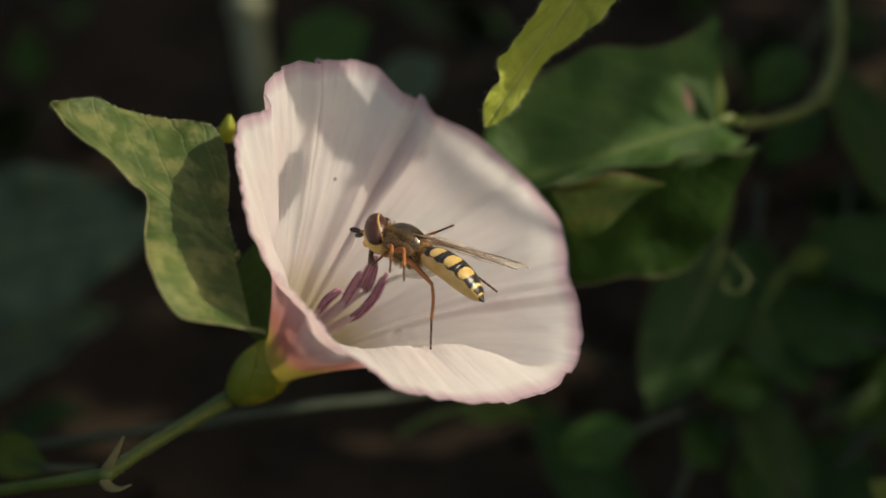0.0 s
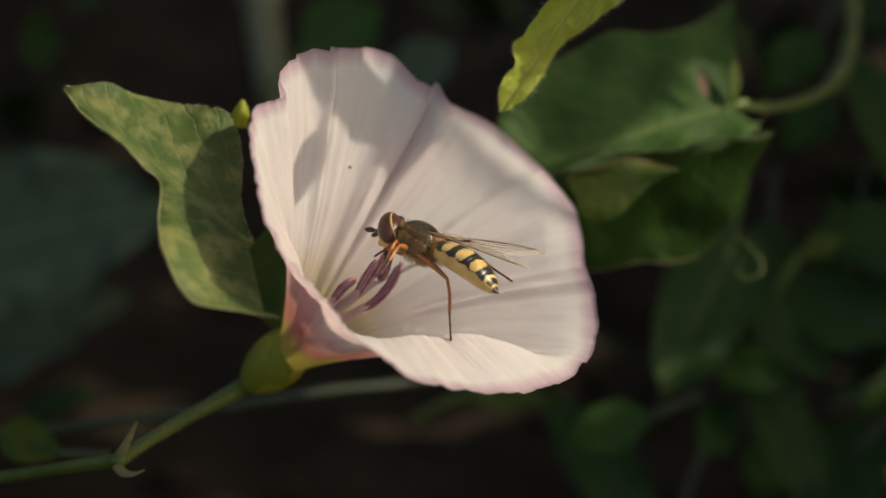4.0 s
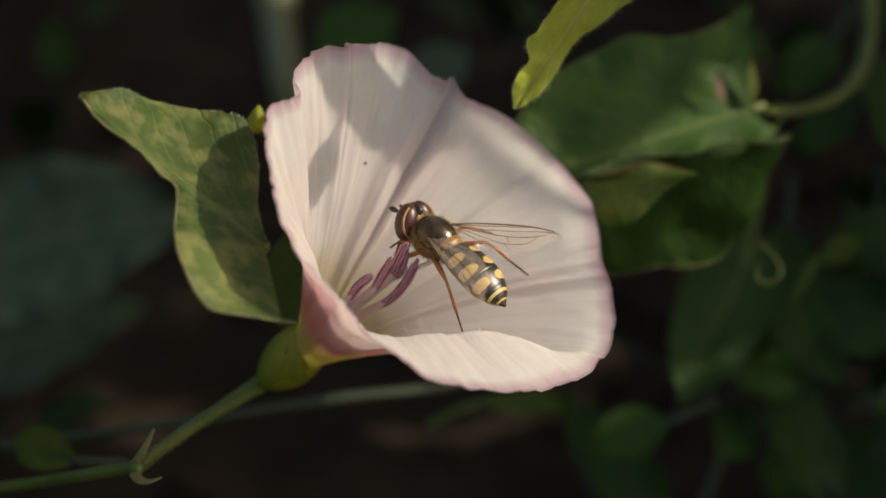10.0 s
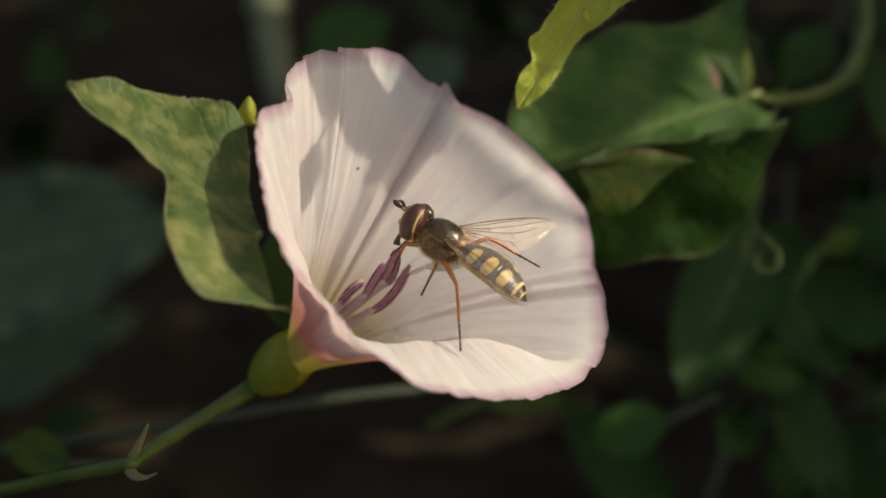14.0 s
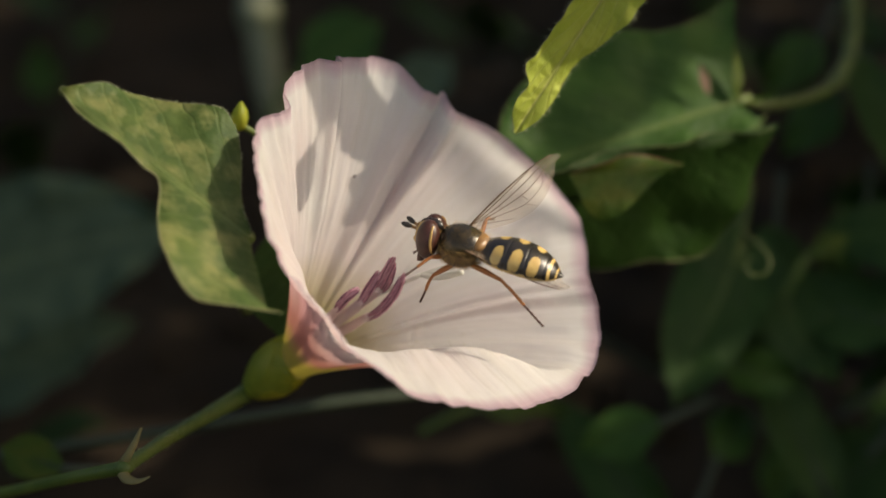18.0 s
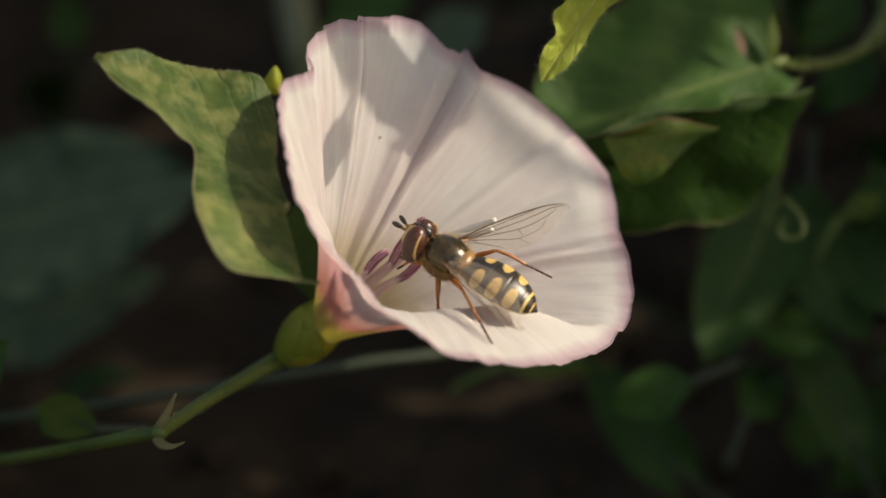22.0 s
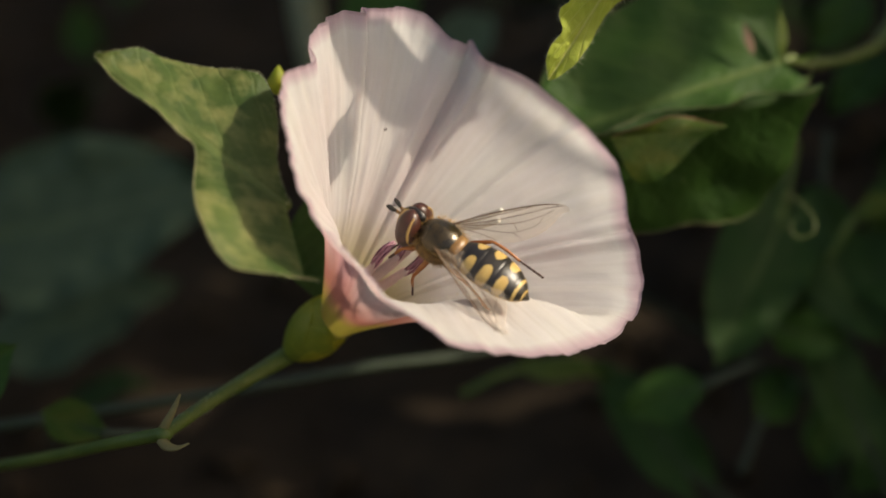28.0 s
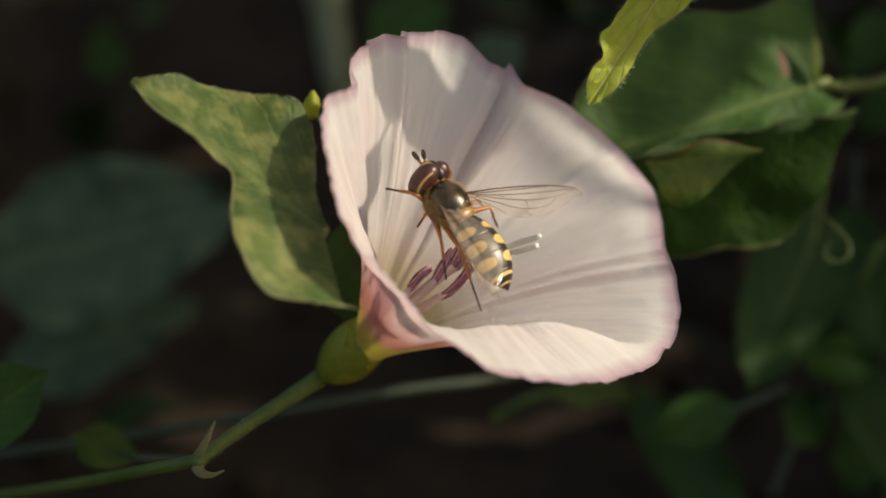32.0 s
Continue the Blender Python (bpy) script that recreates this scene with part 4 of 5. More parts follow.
def fuzz(count, spots, length, seed):
    """Short hairs that stand off an ellipsoid."""
    r = random.Random(seed)
    bm = bmesh.new()
    for k in range(count):
        (cx, cy, cz), (rx, ry, rz), keep = spots
        while True:
            d = Vector((r.gauss(0, 1), r.gauss(0, 1), r.gauss(0, 1))).normalized()
            if keep(d):
                break
        p = Vector((cx + rx * d.x, cy + ry * d.y, cz + rz * d.z))
        n = Vector((d.x / rx, d.y / ry, d.z / rz)).normalized()
        q = (n + Vector((r.gauss(-0.3, 0.3), r.gauss(0, 0.3), r.gauss(0, 0.3)))).normalized()
        s = q.orthogonal().normalized() * 0.015
        a, b = bm.verts.new(p + s), bm.verts.new(p - s)
        c = bm.verts.new(p + q.cross(s.normalized()) * 0.012)
        e = bm.verts.new(p + q * length * r.uniform(0.6, 1.2))
        for tri in ((a, b, e), (b, c, e), (c, a, e)):
            bm.faces.new(tri)
    return bm


tagged(part("thorax_hair", fuzz(2400, ((0, 0, 0.02), (1.66, 1.42, 1.22), lambda d: d.z < 0.42 or abs(d.x) > 0.80), 0.46, 5), HAIR, fly, "fine golden hair on the flanks"), kind="stuff")

NECK = mm(1.45, 0, 0.1)


def nod(pitch):
    """The head bows on the neck."""
    return NECK @ mm(0, 0, 0, 12, pitch, 0) @ NECK.inverted()


head = part("head", ball(0.92, 1.20, 1.26, (2.28, 0, 0.08), 32), FACE, fly, "yellow face between large eyes", nod(20))
for sy in (-1, 1):
    part("eye", ball(0.80, 0.84, 1.30, (2.12, 0.69 * sy, 0.22), 32, turn=Euler((0.30 * sy, -0.10, 0.30 * sy)).to_matrix().to_4x4()), EYE, head, "large maroon compound eye")
    part("eye_margin", tube([(1.62 + 0.10 * math.sin(a * 0.5), 1.40 * sy * math.sin(a), 0.17 - 1.30 * math.cos(a)) for a in (0.15 + 0.4 * k for k in range(7))], [0.08, 0.11, 0.07], 8, 4), HAIR, head, "pale golden rim behind the eye")
    an = part("antenna", tube([(3.05, 0.16 * sy, 0.55), (3.40, 0.26 * sy, 0.70)], [0.10, 0.11], 8, 3), AMBER, head)
    part("antenna_tip", ball(0.40, 0.13, 0.20, (3.72, 0.36 * sy, 0.82), 14, turn=Euler((0, -0.3, 0.3 * sy)).to_matrix().to_4x4()), BLACK, an)
part("face_knob", ball(0.32, 0.28, 0.28, (3.08, 0, -0.22), 14), FACE, head)
part("brow", ball(0.44, 0.40, 0.40, (2.78, 0, 0.66), 14), AMBER, head)
part("vertex", ball(0.82, 0.36, 0.50, (2.10, 0, 0.94), 20), BLACK, head, "dark crown between the eyes")
part("ocelli", ball(0.16, 0.16, 0.10, (2.2, 0, 1.36), 12), BLACK, head)
part("proboscis", tube([(2.75, 0, -0.7), (2.95, 0, -1.3), (2.9, 0, -1.75)], [0.2, 0.16, 0.26], 8), FOOT, head)


def abdomen():
    """An egg-shaped abdomen with sunken seams; black, with pairs of yellow spots and a yellow underside."""
    bm = bmesh.new()
    nx, na = 130, 96
    length = 5.75
    rings = []
    for i in range(nx + 1):
        s = i / nx
        w = spread([0.66, 1.04, 1.28, 1.41, 1.46, 1.45, 1.37, 1.16, 0.78, 0.10], s)
        seam = sum(math.exp(-((s - c) / 0.008) ** 2) for c in (0.14, 0.37, 0.60, 0.81))
        w *= 1 - 0.035 * seam
        zc = 0.05 + 0.35 * math.sin(math.pi * s) - 0.45 * s
        rings.append([bm.verts.new((-1.15 - length * s, w * math.sin(a), zc + w * (0.70 if math.cos(a) > 0 else 0.58) * math.cos(a))) for a in (2 * math.pi * k / na for k in range(na))])
    for i in range(nx):
        s = (i + 0.5) / nx
        for k in range(na):
            a = (k + 0.5) / na * 360
            side = min(a, 360 - a)
            fc = bm.faces.new((rings[i][k], rings[i][(k + 1) % na], rings[i + 1][(k + 1) % na], rings[i + 1][k]))
            mat = 0
            for c, half, lo, hi in ((0.265, 0.062, 14, 88), (0.485, 0.066, 13, 92), (0.695, 0.058, 13, 92)):
                mid = (lo + hi) / 2
                lean = 0.012 * (side - mid) / 40
                if abs((s - c + lean) / half) ** 2.6 + abs((side - mid) / ((hi - lo) / 2)) ** 2.6 < 1:
                    mat = 1
            if 0.845 < s < 0.875 and side < 100 or 0.93 < s < 0.95:
                mat = 1
            if s < 0.055 or s < 0.13 and side > 60:
                mat = 2
            if side > 94 + 4 * math.sin(s * 40) and s < 0.95:
                mat = 1 if s > 0.12 else 2
            if side > 86 and abs(s - 0.58) < 0.42 and side <= 94:
                mat = max(mat, 2 if int(s * 100) % 23 < 4 else mat)
            fc.material_index = mat
    bm.faces.new(rings[0])
    bm.faces.new(rings[-1][::-1])
    return bm


part("abdomen", abdomen(), [BLACK, YELLOW, AMBER], fly, "black abdomen with paired yellow spots")


def wing(sy):
    """A clear wing: x from root to tip, leading edge towards -y * sy; membrane, and raised veins as a part."""
    length, bm = 7.6, bmesh.new()
    n = 40
    def halves(s):
        end = math.sqrt(max(0.0, 1 - max(0, (s - 0.80) / 0.20) ** 2))
        front = (0.12 + 0.50 * math.sin(math.pi * min(s, 1) * 0.62)) * (0.25 + 0.75 * end)
        back = -(0.10 + 2.15 * math.sin(math.pi * min(1, s * 1.02 + 0.05)) ** 0.8 * (0.55 + 0.45 * s)) * (0.15 + 0.85 * end)
        return front, back
    grid = []
    for i in range(n + 1):
        s = i / n
        f, b = halves(s)
        grid.append([bm.verts.new((length * s, -sy * (b + (f - b) * j / 8), 0.10 * math.sin(s * 3) - 0.12 * (1 - j / 8) * s + 0.05 * math.sin(j * 1.7 + 6 * s))) for j in range(9)])
    for i in range(n):
        for j in range(8):
            bm.faces.new((grid[i][j], grid[i][j + 1], grid[i + 1][j + 1], grid[i + 1][j]))
    root = part("wing", bm, MEMBRANE, fly, "clear glassy wing with brown veins")
    at = lambda s, q: (length * s, -sy * (halves(s)[1] + (halves(s)[0] - halves(s)[1]) * q), 0.10 * math.sin(s * 3) - 0.12 * (1 - q) * s)
    lines = [([(0, 0.9), (0.25, 1.0), (0.5, 1.0), (0.75, 1.0), (0.93, 0.98)], 0.075), ([(0, 0.8), (0.2, 0.88), (0.45, 0.92), (0.7, 0.97)], 0.05),
             ([(0.05, 0.75), (0.3, 0.74), (0.6, 0.78), (0.85, 0.82), (0.96, 0.8)], 0.04), ([(0.1, 0.66), (0.35, 0.6), (0.6, 0.56), (0.82, 0.60), (0.90, 0.78)], 0.035),
             ([(0.08, 0.6), (0.3, 0.42), (0.5, 0.30), (0.7, 0.32), (0.78, 0.55)], 0.032), ([(0.3, 0.74), (0.34, 0.60)], 0.03), ([(0.52, 0.56), (0.55, 0.30)], 0.03),
             ([(0.05, 0.5), (0.2, 0.28), (0.36, 0.08)], 0.03), ([(0.5, 0.30), (0.58, 0.04)], 0.025)]
    for path, r in lines:
        part("vein", tube([at(*p) for p in path], [r * 0.75, r * 0.62, r * 0.4], 6, 5), VEIN, root)
    root.matrix_basis = mm(-0.1, sy * 1.0, 0.75)
    return root


def leg(length, sy, hip):
    """Femur, tibia and a jointed dark foot; x from the hip to the claws, knee raised along z."""
    k = length
    femur = part("leg", tube([(0, 0, 0), (0.18 * k, 0, 0.12 * k), (0.36 * k, 0, 0.22 * k)], [0.16, 0.19, 0.12], 10), LEG, fly, "orange-brown leg")
    tibia = part("tibia", tube([(0.36 * k, 0, 0.22 * k), (0.52 * k, 0, 0.18 * k), (0.70 * k, 0, 0.10 * k)], [0.10, 0.11, 0.10], 10), LEG, femur)
    bm = bmesh.new()
    pts = [Vector((0.70 * k, 0, 0.10 * k)).lerp(Vector((k, 0, -0.01 * k)), q / 5) for q in range(6)]
    for a, b in zip(pts, pts[1:]):
        tube([a, b], [0.09, 0.06, 0.08], 8, 2, bm)
    part("foot", bm, FOOT, femur, "dark jointed foot")
    femur.matrix_basis = mm(*hip)
    return femur


WINGS = {"right": wing(-1), "left": wing(1)}
HIPS = {"left_hind": (-0.75, 0.75, -0.75), "left_middle": (0.0, 0.9, -0.8), "left_front": (0.85, 0.7, -0.7),
        "right_hind": (-0.75, -0.75, -0.75), "right_middle": (0.0, -0.9, -0.8), "right_front": (0.85, -0.7, -0.7)}
LEGS = {k: leg(n, 1 if "left" in k else -1, HIPS[k]) for k, n in (("left_hind", 6.3), ("left_middle", 4.2), ("left_front", 3.0), ("right_hind", 6.0), ("right_middle", 4.0), ("right_front", 3.0))}


def sway(x, y, z, roll, tilt):
    """The flower's drift: a shift, and a turn about its own middle."""
    c = mm(0.185, 2.183, 0)
    return mm(x, y, z) @ c @ mm(0, 0, 0, tilt, 0, roll) @ c.inverted()


def motions():
    drift = [
        (0, 0.062, 0.101, -0.141, -0.52, 0.00), (0.5, -0.004, 0.123, -0.260, -0.44, 0.00), (1, 0.003, -0.041, 0.245, -0.54, 0.00),
        (1.5, 0.095, 0.126, 0.065, -0.56, 0.00), (2, -0.143, 0.416, 0.435, 0.05, 0.00), (2.5, 0.071, 0.021, 0.236, -0.51, 0.00),
        (3, 0.019, 0.111, 0.486, -0.58, 0.00), (3.5, 0.112, 0.068, 0.148, -0.52, 0.00), (5.5, 0.255, -0.338, -0.090, -0.70, 0.00),
        (6, 0.250, -0.018, -0.091, -0.32, 0.60), (6.5, 0.171, 0.079, -0.248, -0.40, 0.60), (7, -0.014, 0.507, 0.052, 0.34, 0.90),
        (7.5, 0.165, -0.278, 0.191, -0.67, 0.50), (8, 0.191, -0.282, -0.019, -0.92, 0.00), (8.5, -0.055, 0.300, 0.662, 0.00, 0.00),
        (9, 0.007, -0.008, 0.069, -0.01, 0.00), (9.5, 0.002, 0.221, 0.426, 0.13, 0.60), (10, 0.095, 0.381, -0.027, -0.38, 1.20),
        (10.5, 0.113, -0.008, 0.449, 0.02, 0.60), (11, 0.207, 0.070, 0.359, -0.22, 0.50), (11.3, 0.537, -1.827, -1.140, 0.01, 0.60),
        (11.5, 0.499, -3.677, -1.919, -1.85, 1.00), (11.7, 1.210, -3.715, -2.352, -1.82, 1.40), (12, 0.122, -1.444, -1.683, -1.32, 2.00),
        (12.5, 0.099, -2.020, -1.552, -2.87, 1.99), (13, -0.155, -0.763, -0.711, -1.72, 1.98), (13.5, -0.037, -1.016, -0.543, -2.12, 1.97),
        (14, -0.070, -0.914, -0.730, -1.99, 1.96), (14.5, -0.035, -0.851, -0.704, -2.02, 1.95), (16.5, -0.027, -0.888, -0.467, -1.88, 1.91),
        (17, -0.098, -0.805, -0.341, -2.17, 1.90), (17.5, -0.049, -0.737, -0.602, -2.11, 2.30), (18, 0.185, -1.281, -1.097, -2.73, 2.70),
        (18.5, -0.108, -1.551, -0.596, -1.27, 2.45), (19, -0.211, -1.079, -0.552, -1.18, 2.20), (19.5, -0.012, -0.758, -0.777, -1.51, 1.95),
        (20, -0.249, -0.750, -0.466, -1.06, 1.35), (20.5, -0.247, -0.546, -0.141, -0.77, 1.35), (21, -0.266, -0.618, 0.322, -0.38, 1.35),
        (21.5, -0.169, -0.701, -0.244, -0.73, 1.35), (22, -0.238, -0.663, -0.388, -0.66, 1.35), (22.5, -0.183, -0.676, -0.336, -0.59, 1.35),
        (23, -0.194, -0.761, -0.435, -0.62, 1.35), (23.5, -0.245, -0.653, 0.002, -0.56, 1.35), (24, -0.144, -0.740, 0.216, -0.84, 1.35),
        (24.5, -0.198, -0.617, 0.009, -0.34, 1.35), (25, -0.137, -0.545, -0.339, -0.56, 1.35), (25.5, -0.157, -1.032, -0.436, -0.56, 1.35),
        (27.5, -0.059, -0.476, -0.221, 0.12, 1.70), (28, -0.083, -0.220, -0.252, -0.24, 1.70), (28.5, -0.003, -0.310, -0.152, -0.78, 1.70),
        (29, -0.014, -0.305, -0.294, -0.54, 1.70), (29.5, -0.038, -0.295, -0.309, -0.52, 1.70), (30, 0.024, -0.270, -0.325, -0.84, 1.70),
        (30.5, -0.080, -0.082, -0.283, -0.84, 1.70), (31, -0.063, -0.149, -0.637, -0.95, 1.70), (31.5, -0.049, -0.154, -0.584, -0.34, 1.70),
        (32, 0.021, -0.170, -0.722, -0.99, 1.70),
    ]
    walk(flower, [(t, VIEW @ sway(*d) @ FLOWER) for t, *d in drift])
    walk(stalk, [(t, stalk_pose((sway(*d) @ (KNOT * MM)) / MM)) for t, *d in drift])
    walk(young, [(t, VIEW @ mm(x, y, 0) @ VIEW.inverted() @ YOUNG) for t, x, y in [
        (0, 1.0, -0.95), (3, 1.1, -0.85), (6, 1.1, -1.1), (7, 1.0, -0.6), (8, 1.1, -0.95), (8.5, 1.1, -0.6), (9, 0, 0), (9.5, 1.15, -0.7), (10, 0.9, -0.4),
        (11, 0.9, -0.5), (11.3, 2.3, -2.0), (11.5, 4.3, -3.5), (11.7, 4.4, -1.9), (12, 0.8, -1.4), (12.5, 2.6, -0.9), (13, 1.8, -1.4), (14, 1.6, -1.4),
        (17, 1.8, -1.9), (18, 2.0, -2.8), (19, 1.9, -2.3), (20, 1.6, -1.8), (23, 1.4, -1.6), (28, 1.6, -1.7), (32, 1.85, -1.7)]])
    walk(canopy, [(t, VIEW @ mm(x, y, 0) @ VIEW.inverted() @ CANOPY) for t, x, y in [
        (0, 0, 0), (11, 0, 0), (11.5, 2.6, -2.2), (12, 0.6, -0.7), (12.5, 1.2, -0.6), (13, 0.6, -0.5), (32, 0.7, -0.6)]])
    walk(fly, [(t, VIEW @ mm(*p)) for t, *p in [
        (0, -0.34, 1.23, 0.21, 91.23, 23.37, 147.33), (1, -0.39, 0.67, 0.69, 91.34, 25.84, 149.47), (2, -0.74, 0.97, 0.85, 91.74, 25.07, 150.77),
        (3, -0.45, 0.79, 0.99, 91.40, 27.80, 149.72), (3.5, -0.29, 0.73, 0.63, 91.43, 26.94, 149.69), (5.5, -0.42, -0.33, -1.82, 68.10, 37.52, 148.30),
        (6, -0.00, -0.17, -1.80, 56.13, 39.05, 144.20), (6.5, 0.05, -0.30, -1.91, 53.34, 40.73, 145.44), (7, -0.04, 0.24, -1.72, 51.30, 37.42, 144.93),
        (7.5, 0.04, -0.15, -1.78, 49.52, 31.27, 139.68), (8, -0.08, -0.20, -1.95, 47.24, 32.53, 142.90), (8.5, -0.89, 0.55, -1.37, 46.68, 29.36, 145.97),
        (9, -0.58, 0.29, -2.09, 46.00, 25.80, 143.70), (9.5, -0.35, 0.79, -1.72, 43.15, 26.27, 140.50), (10, -0.43, 1.14, -2.33, 40.47, 22.05, 137.38),
        (10.5, 0.11, 0.90, -1.61, 38.43, 29.03, 134.83), (11, 0.02, 0.93, -1.80, 35.98, 26.18, 136.84), (11.3, 0.18, -1.53, -3.26, 36.71, 27.46, 133.63),
        (11.5, 0.12, -3.25, -4.23, 36.06, 21.85, 131.07), (11.7, 0.42, -3.38, -4.64, 37.50, 22.38, 132.82), (12, -0.03, -0.74, -3.87, 35.96, 25.46, 132.98),
        (12.3, 1.26, -2.18, -2.49, 59.24, 18.62, 146.52), (12.5, 1.19, -1.79, -1.43, 60.96, 18.80, 145.35), (13, 0.68, 0.13, -0.98, 66.73, 7.81, 146.83),
        (13.5, 0.62, 0.21, -0.52, 65.25, 15.77, 144.84), (14, 0.41, 0.03, -0.75, 63.76, 14.79, 145.56), (14.5, 0.37, 0.04, 0.35, 62.54, 16.78, 147.34),
        (16.5, 0.84, 0.22, 0.94, 60, 10, 147), (17, 0.97, 0.23, 1.10, 60, 10, 147), (17.5, 0.65, 0.38, 0.61, 56, 10, 151),
        (18, 2.25, -0.15, 0.83, 46, 14, 163), (18.5, -0.76, -2.29, 0.98, 35.65, 33.13, 175.64), (19, -0.70, -1.75, 0.90, 27.22, 29.75, 178.44),
        (19.5, -0.62, -1.63, 0.49, 23.38, 24.64, 177.37), (20, -1.09, -1.96, 0.79, 21.79, 24.27, 178.13), (20.5, -0.81, -2.78, 1.18, 27.23, 26.04, 166.18),
        (21, -0.84, -2.63, 1.48, 32.48, 21.13, 158.44), (21.5, -1.07, -2.96, 0.40, 35.49, 6.98, 150.42), (22, -1.08, -2.88, 0.48, 38.56, 12.84, 149.75),
        (22.5, -1.20, -2.85, 0.14, 38.65, 2.50, 150.46), (23, -1.02, -2.91, 0.54, 39.04, 15.90, 147.57), (23.5, -0.84, -2.74, 0.97, 39.11, 15.60, 146.16),
        (24, -0.61, -2.77, 1.28, 39.29, 18.28, 143.87), (24.5, -0.71, -2.42, 1.13, 39.84, 19.72, 142.42), (25, -0.78, -2.66, 0.82, 39.90, 20.85, 144.12),
        (25.5, -1.15, -3.10, 0.61, 40.76, 17.61, 144.17), (27.5, -1.25, -2.89, 0.48, 36.29, 8.61, 149.30), (28, -1.70, -2.02, 0.67, 34.27, 14.54, 146.92),
        (28.3, -0.96, -1.14, 0.57, 23.45, 27.31, 130.67), (28.5, -0.51, -0.86, 0.17, 16.37, 26.31, 118.04), (28.7, -0.28, -0.97, -0.13, 12.54, 19.34, 111.40),
        (29, -0.48, -0.10, -0.09, 6.71, 22.94, 108.41), (29.3, -1.09, -0.68, -0.12, 8.74, 22.51, 121.05), (29.6, -2.08, -0.22, -0.05, 20.70, 24.50, 130.96),
        (30, -4.54, -0.51, 0.09, 50, 12, 146), (30.2, -4.55, -0.09, -0.01, 39.53, 24.98, 161.12), (30.4, -4.22, -0.37, -0.10, 23.70, 22.43, 173.44),
        (30.6, -4.58, -0.33, -0.36, 8.53, 17.22, 176.05), (30.8, -4.66, -0.11, -0.94, 9.50, 5.48, 176.39), (31, -3.95, -0.49, -0.54, 10.70, 19.98, 174.00),
        (31.3, -4.18, -0.98, -0.32, 17.24, 25.22, 168.07), (31.5, -3.58, -0.44, -0.07, 21.44, 31.71, 156.37), (31.7, -3.67, 1.01, -0.28, 37.68, 26.59, 140.52),
        (32, -3.52, 2.14, -0.77, 38.06, 15.29, 125.46),
    ]])
    walk(head, [(t, nod(a)) for t, a in [(0, 46), (3.5, 46), (5.5, 36), (11.5, 32), (12.5, 12), (14.5, 8), (17, 6), (32, 8)]])
    walk(WINGS["right"], [(t, mm(-0.1, -1.0, 0.75, *a)) for t, *a in [
        (0, 16.25, -19.05, -160.29), (1, 17.76, -17.35, -172.89), (2, 16.92, -18.72, -158.93),
        (3, 18.30, -17.46, -167.94), (3.5, 17.37, -20.63, -156.89), (5.5, 12.21, -14.07, -140.29),
        (6, 9.72, -10.32, -135.46), (6.5, 9.35, -7.49, -134.39), (7, 9.25, -9.96, -135.19),
        (7.5, 9.25, -16.47, -136.18), (8, 9.15, -9.02, -137.68), (8.5, 9.74, -6.18, -142.56),
        (9, 9.84, -9.05, -144.18), (9.5, 9.17, -8.90, -142.07), (10, 8.81, -10.90, -142.42),
        (10.5, 7.79, -7.16, -137.68), (11, 7.83, -3.67, -141.70), (11.3, 7.43, -6.43, -137.85),
        (11.5, 7.55, -11.46, -138.49), (11.7, 15.21, -11.45, -138.71), (12, 19.30, -8.37, -137.22),
        (12.3, 38.41, -10.89, -140.35), (12.5, 31.15, -9.67, -124.41), (13, 40.94, -17.50, -137.25),
        (13.5, 35.10, -15.24, -128.45), (14, 35.63, -12.69, -129.42), (14.5, 33.00, -9.14, -125.12),
        (16.5, 29.15, -28.75, -142.23), (17, 29.15, -28.75, -142.23), (17.5, 29.18, -28.50, -138.37),
        (18, 50.03, -26.59, -128.72), (18.5, 11.91, -5.59, -113.39), (19, 6.66, 3.66, -119.22),
        (19.5, 5.78, 5.98, -118.13), (20, 4.90, 10.84, -116.36), (20.5, 5.93, 6.48, -116.41),
        (21, 7.82, 0.84, -120.41), (21.5, 12.73, -23.13, -139.23), (22, 13.12, -19.54, -136.95),
        (22.5, 13.77, -16.97, -139.76), (23, 11.92, -8.66, -131.13), (23.5, 11.17, -2.22, -126.90),
        (24, 10.11, 2.60, -121.70), (24.5, 9.82, -0.11, -120.89), (25, 10.58, 0.24, -123.32),
        (25.5, 11.12, -3.31, -125.60), (27.5, 11.68, -4.77, -134.53), (28, 12.59, -13.07, -141.82),
        (28.3, 7.80, 1.66, -134.65), (28.5, 5.07, 3.52, -131.42), (28.7, 3.96, 1.75, -133.97),
        (29, 1.65, 5.50, -125.18), (29.3, 2.16, 3.22, -124.62), (29.6, 5.19, -6.01, -123.32),
        (30, 10.92, -30.06, -120.81), (30.2, 8.12, -16.59, -115.86), (30.4, 1.44, 15.69, -96.24),
        (30.6, 3.70, -30.28, -134.25), (30.8, 2.98, 15.41, -122.55), (31, 3.75, 2.01, -131.09),
        (31.3, 5.79, -11.16, -132.73), (31.5, 2.88, 12.70, -104.86), (31.7, 5.17, 1.08, -106.11),
        (32, 11.75, -23.20, -130.70),
    ]])
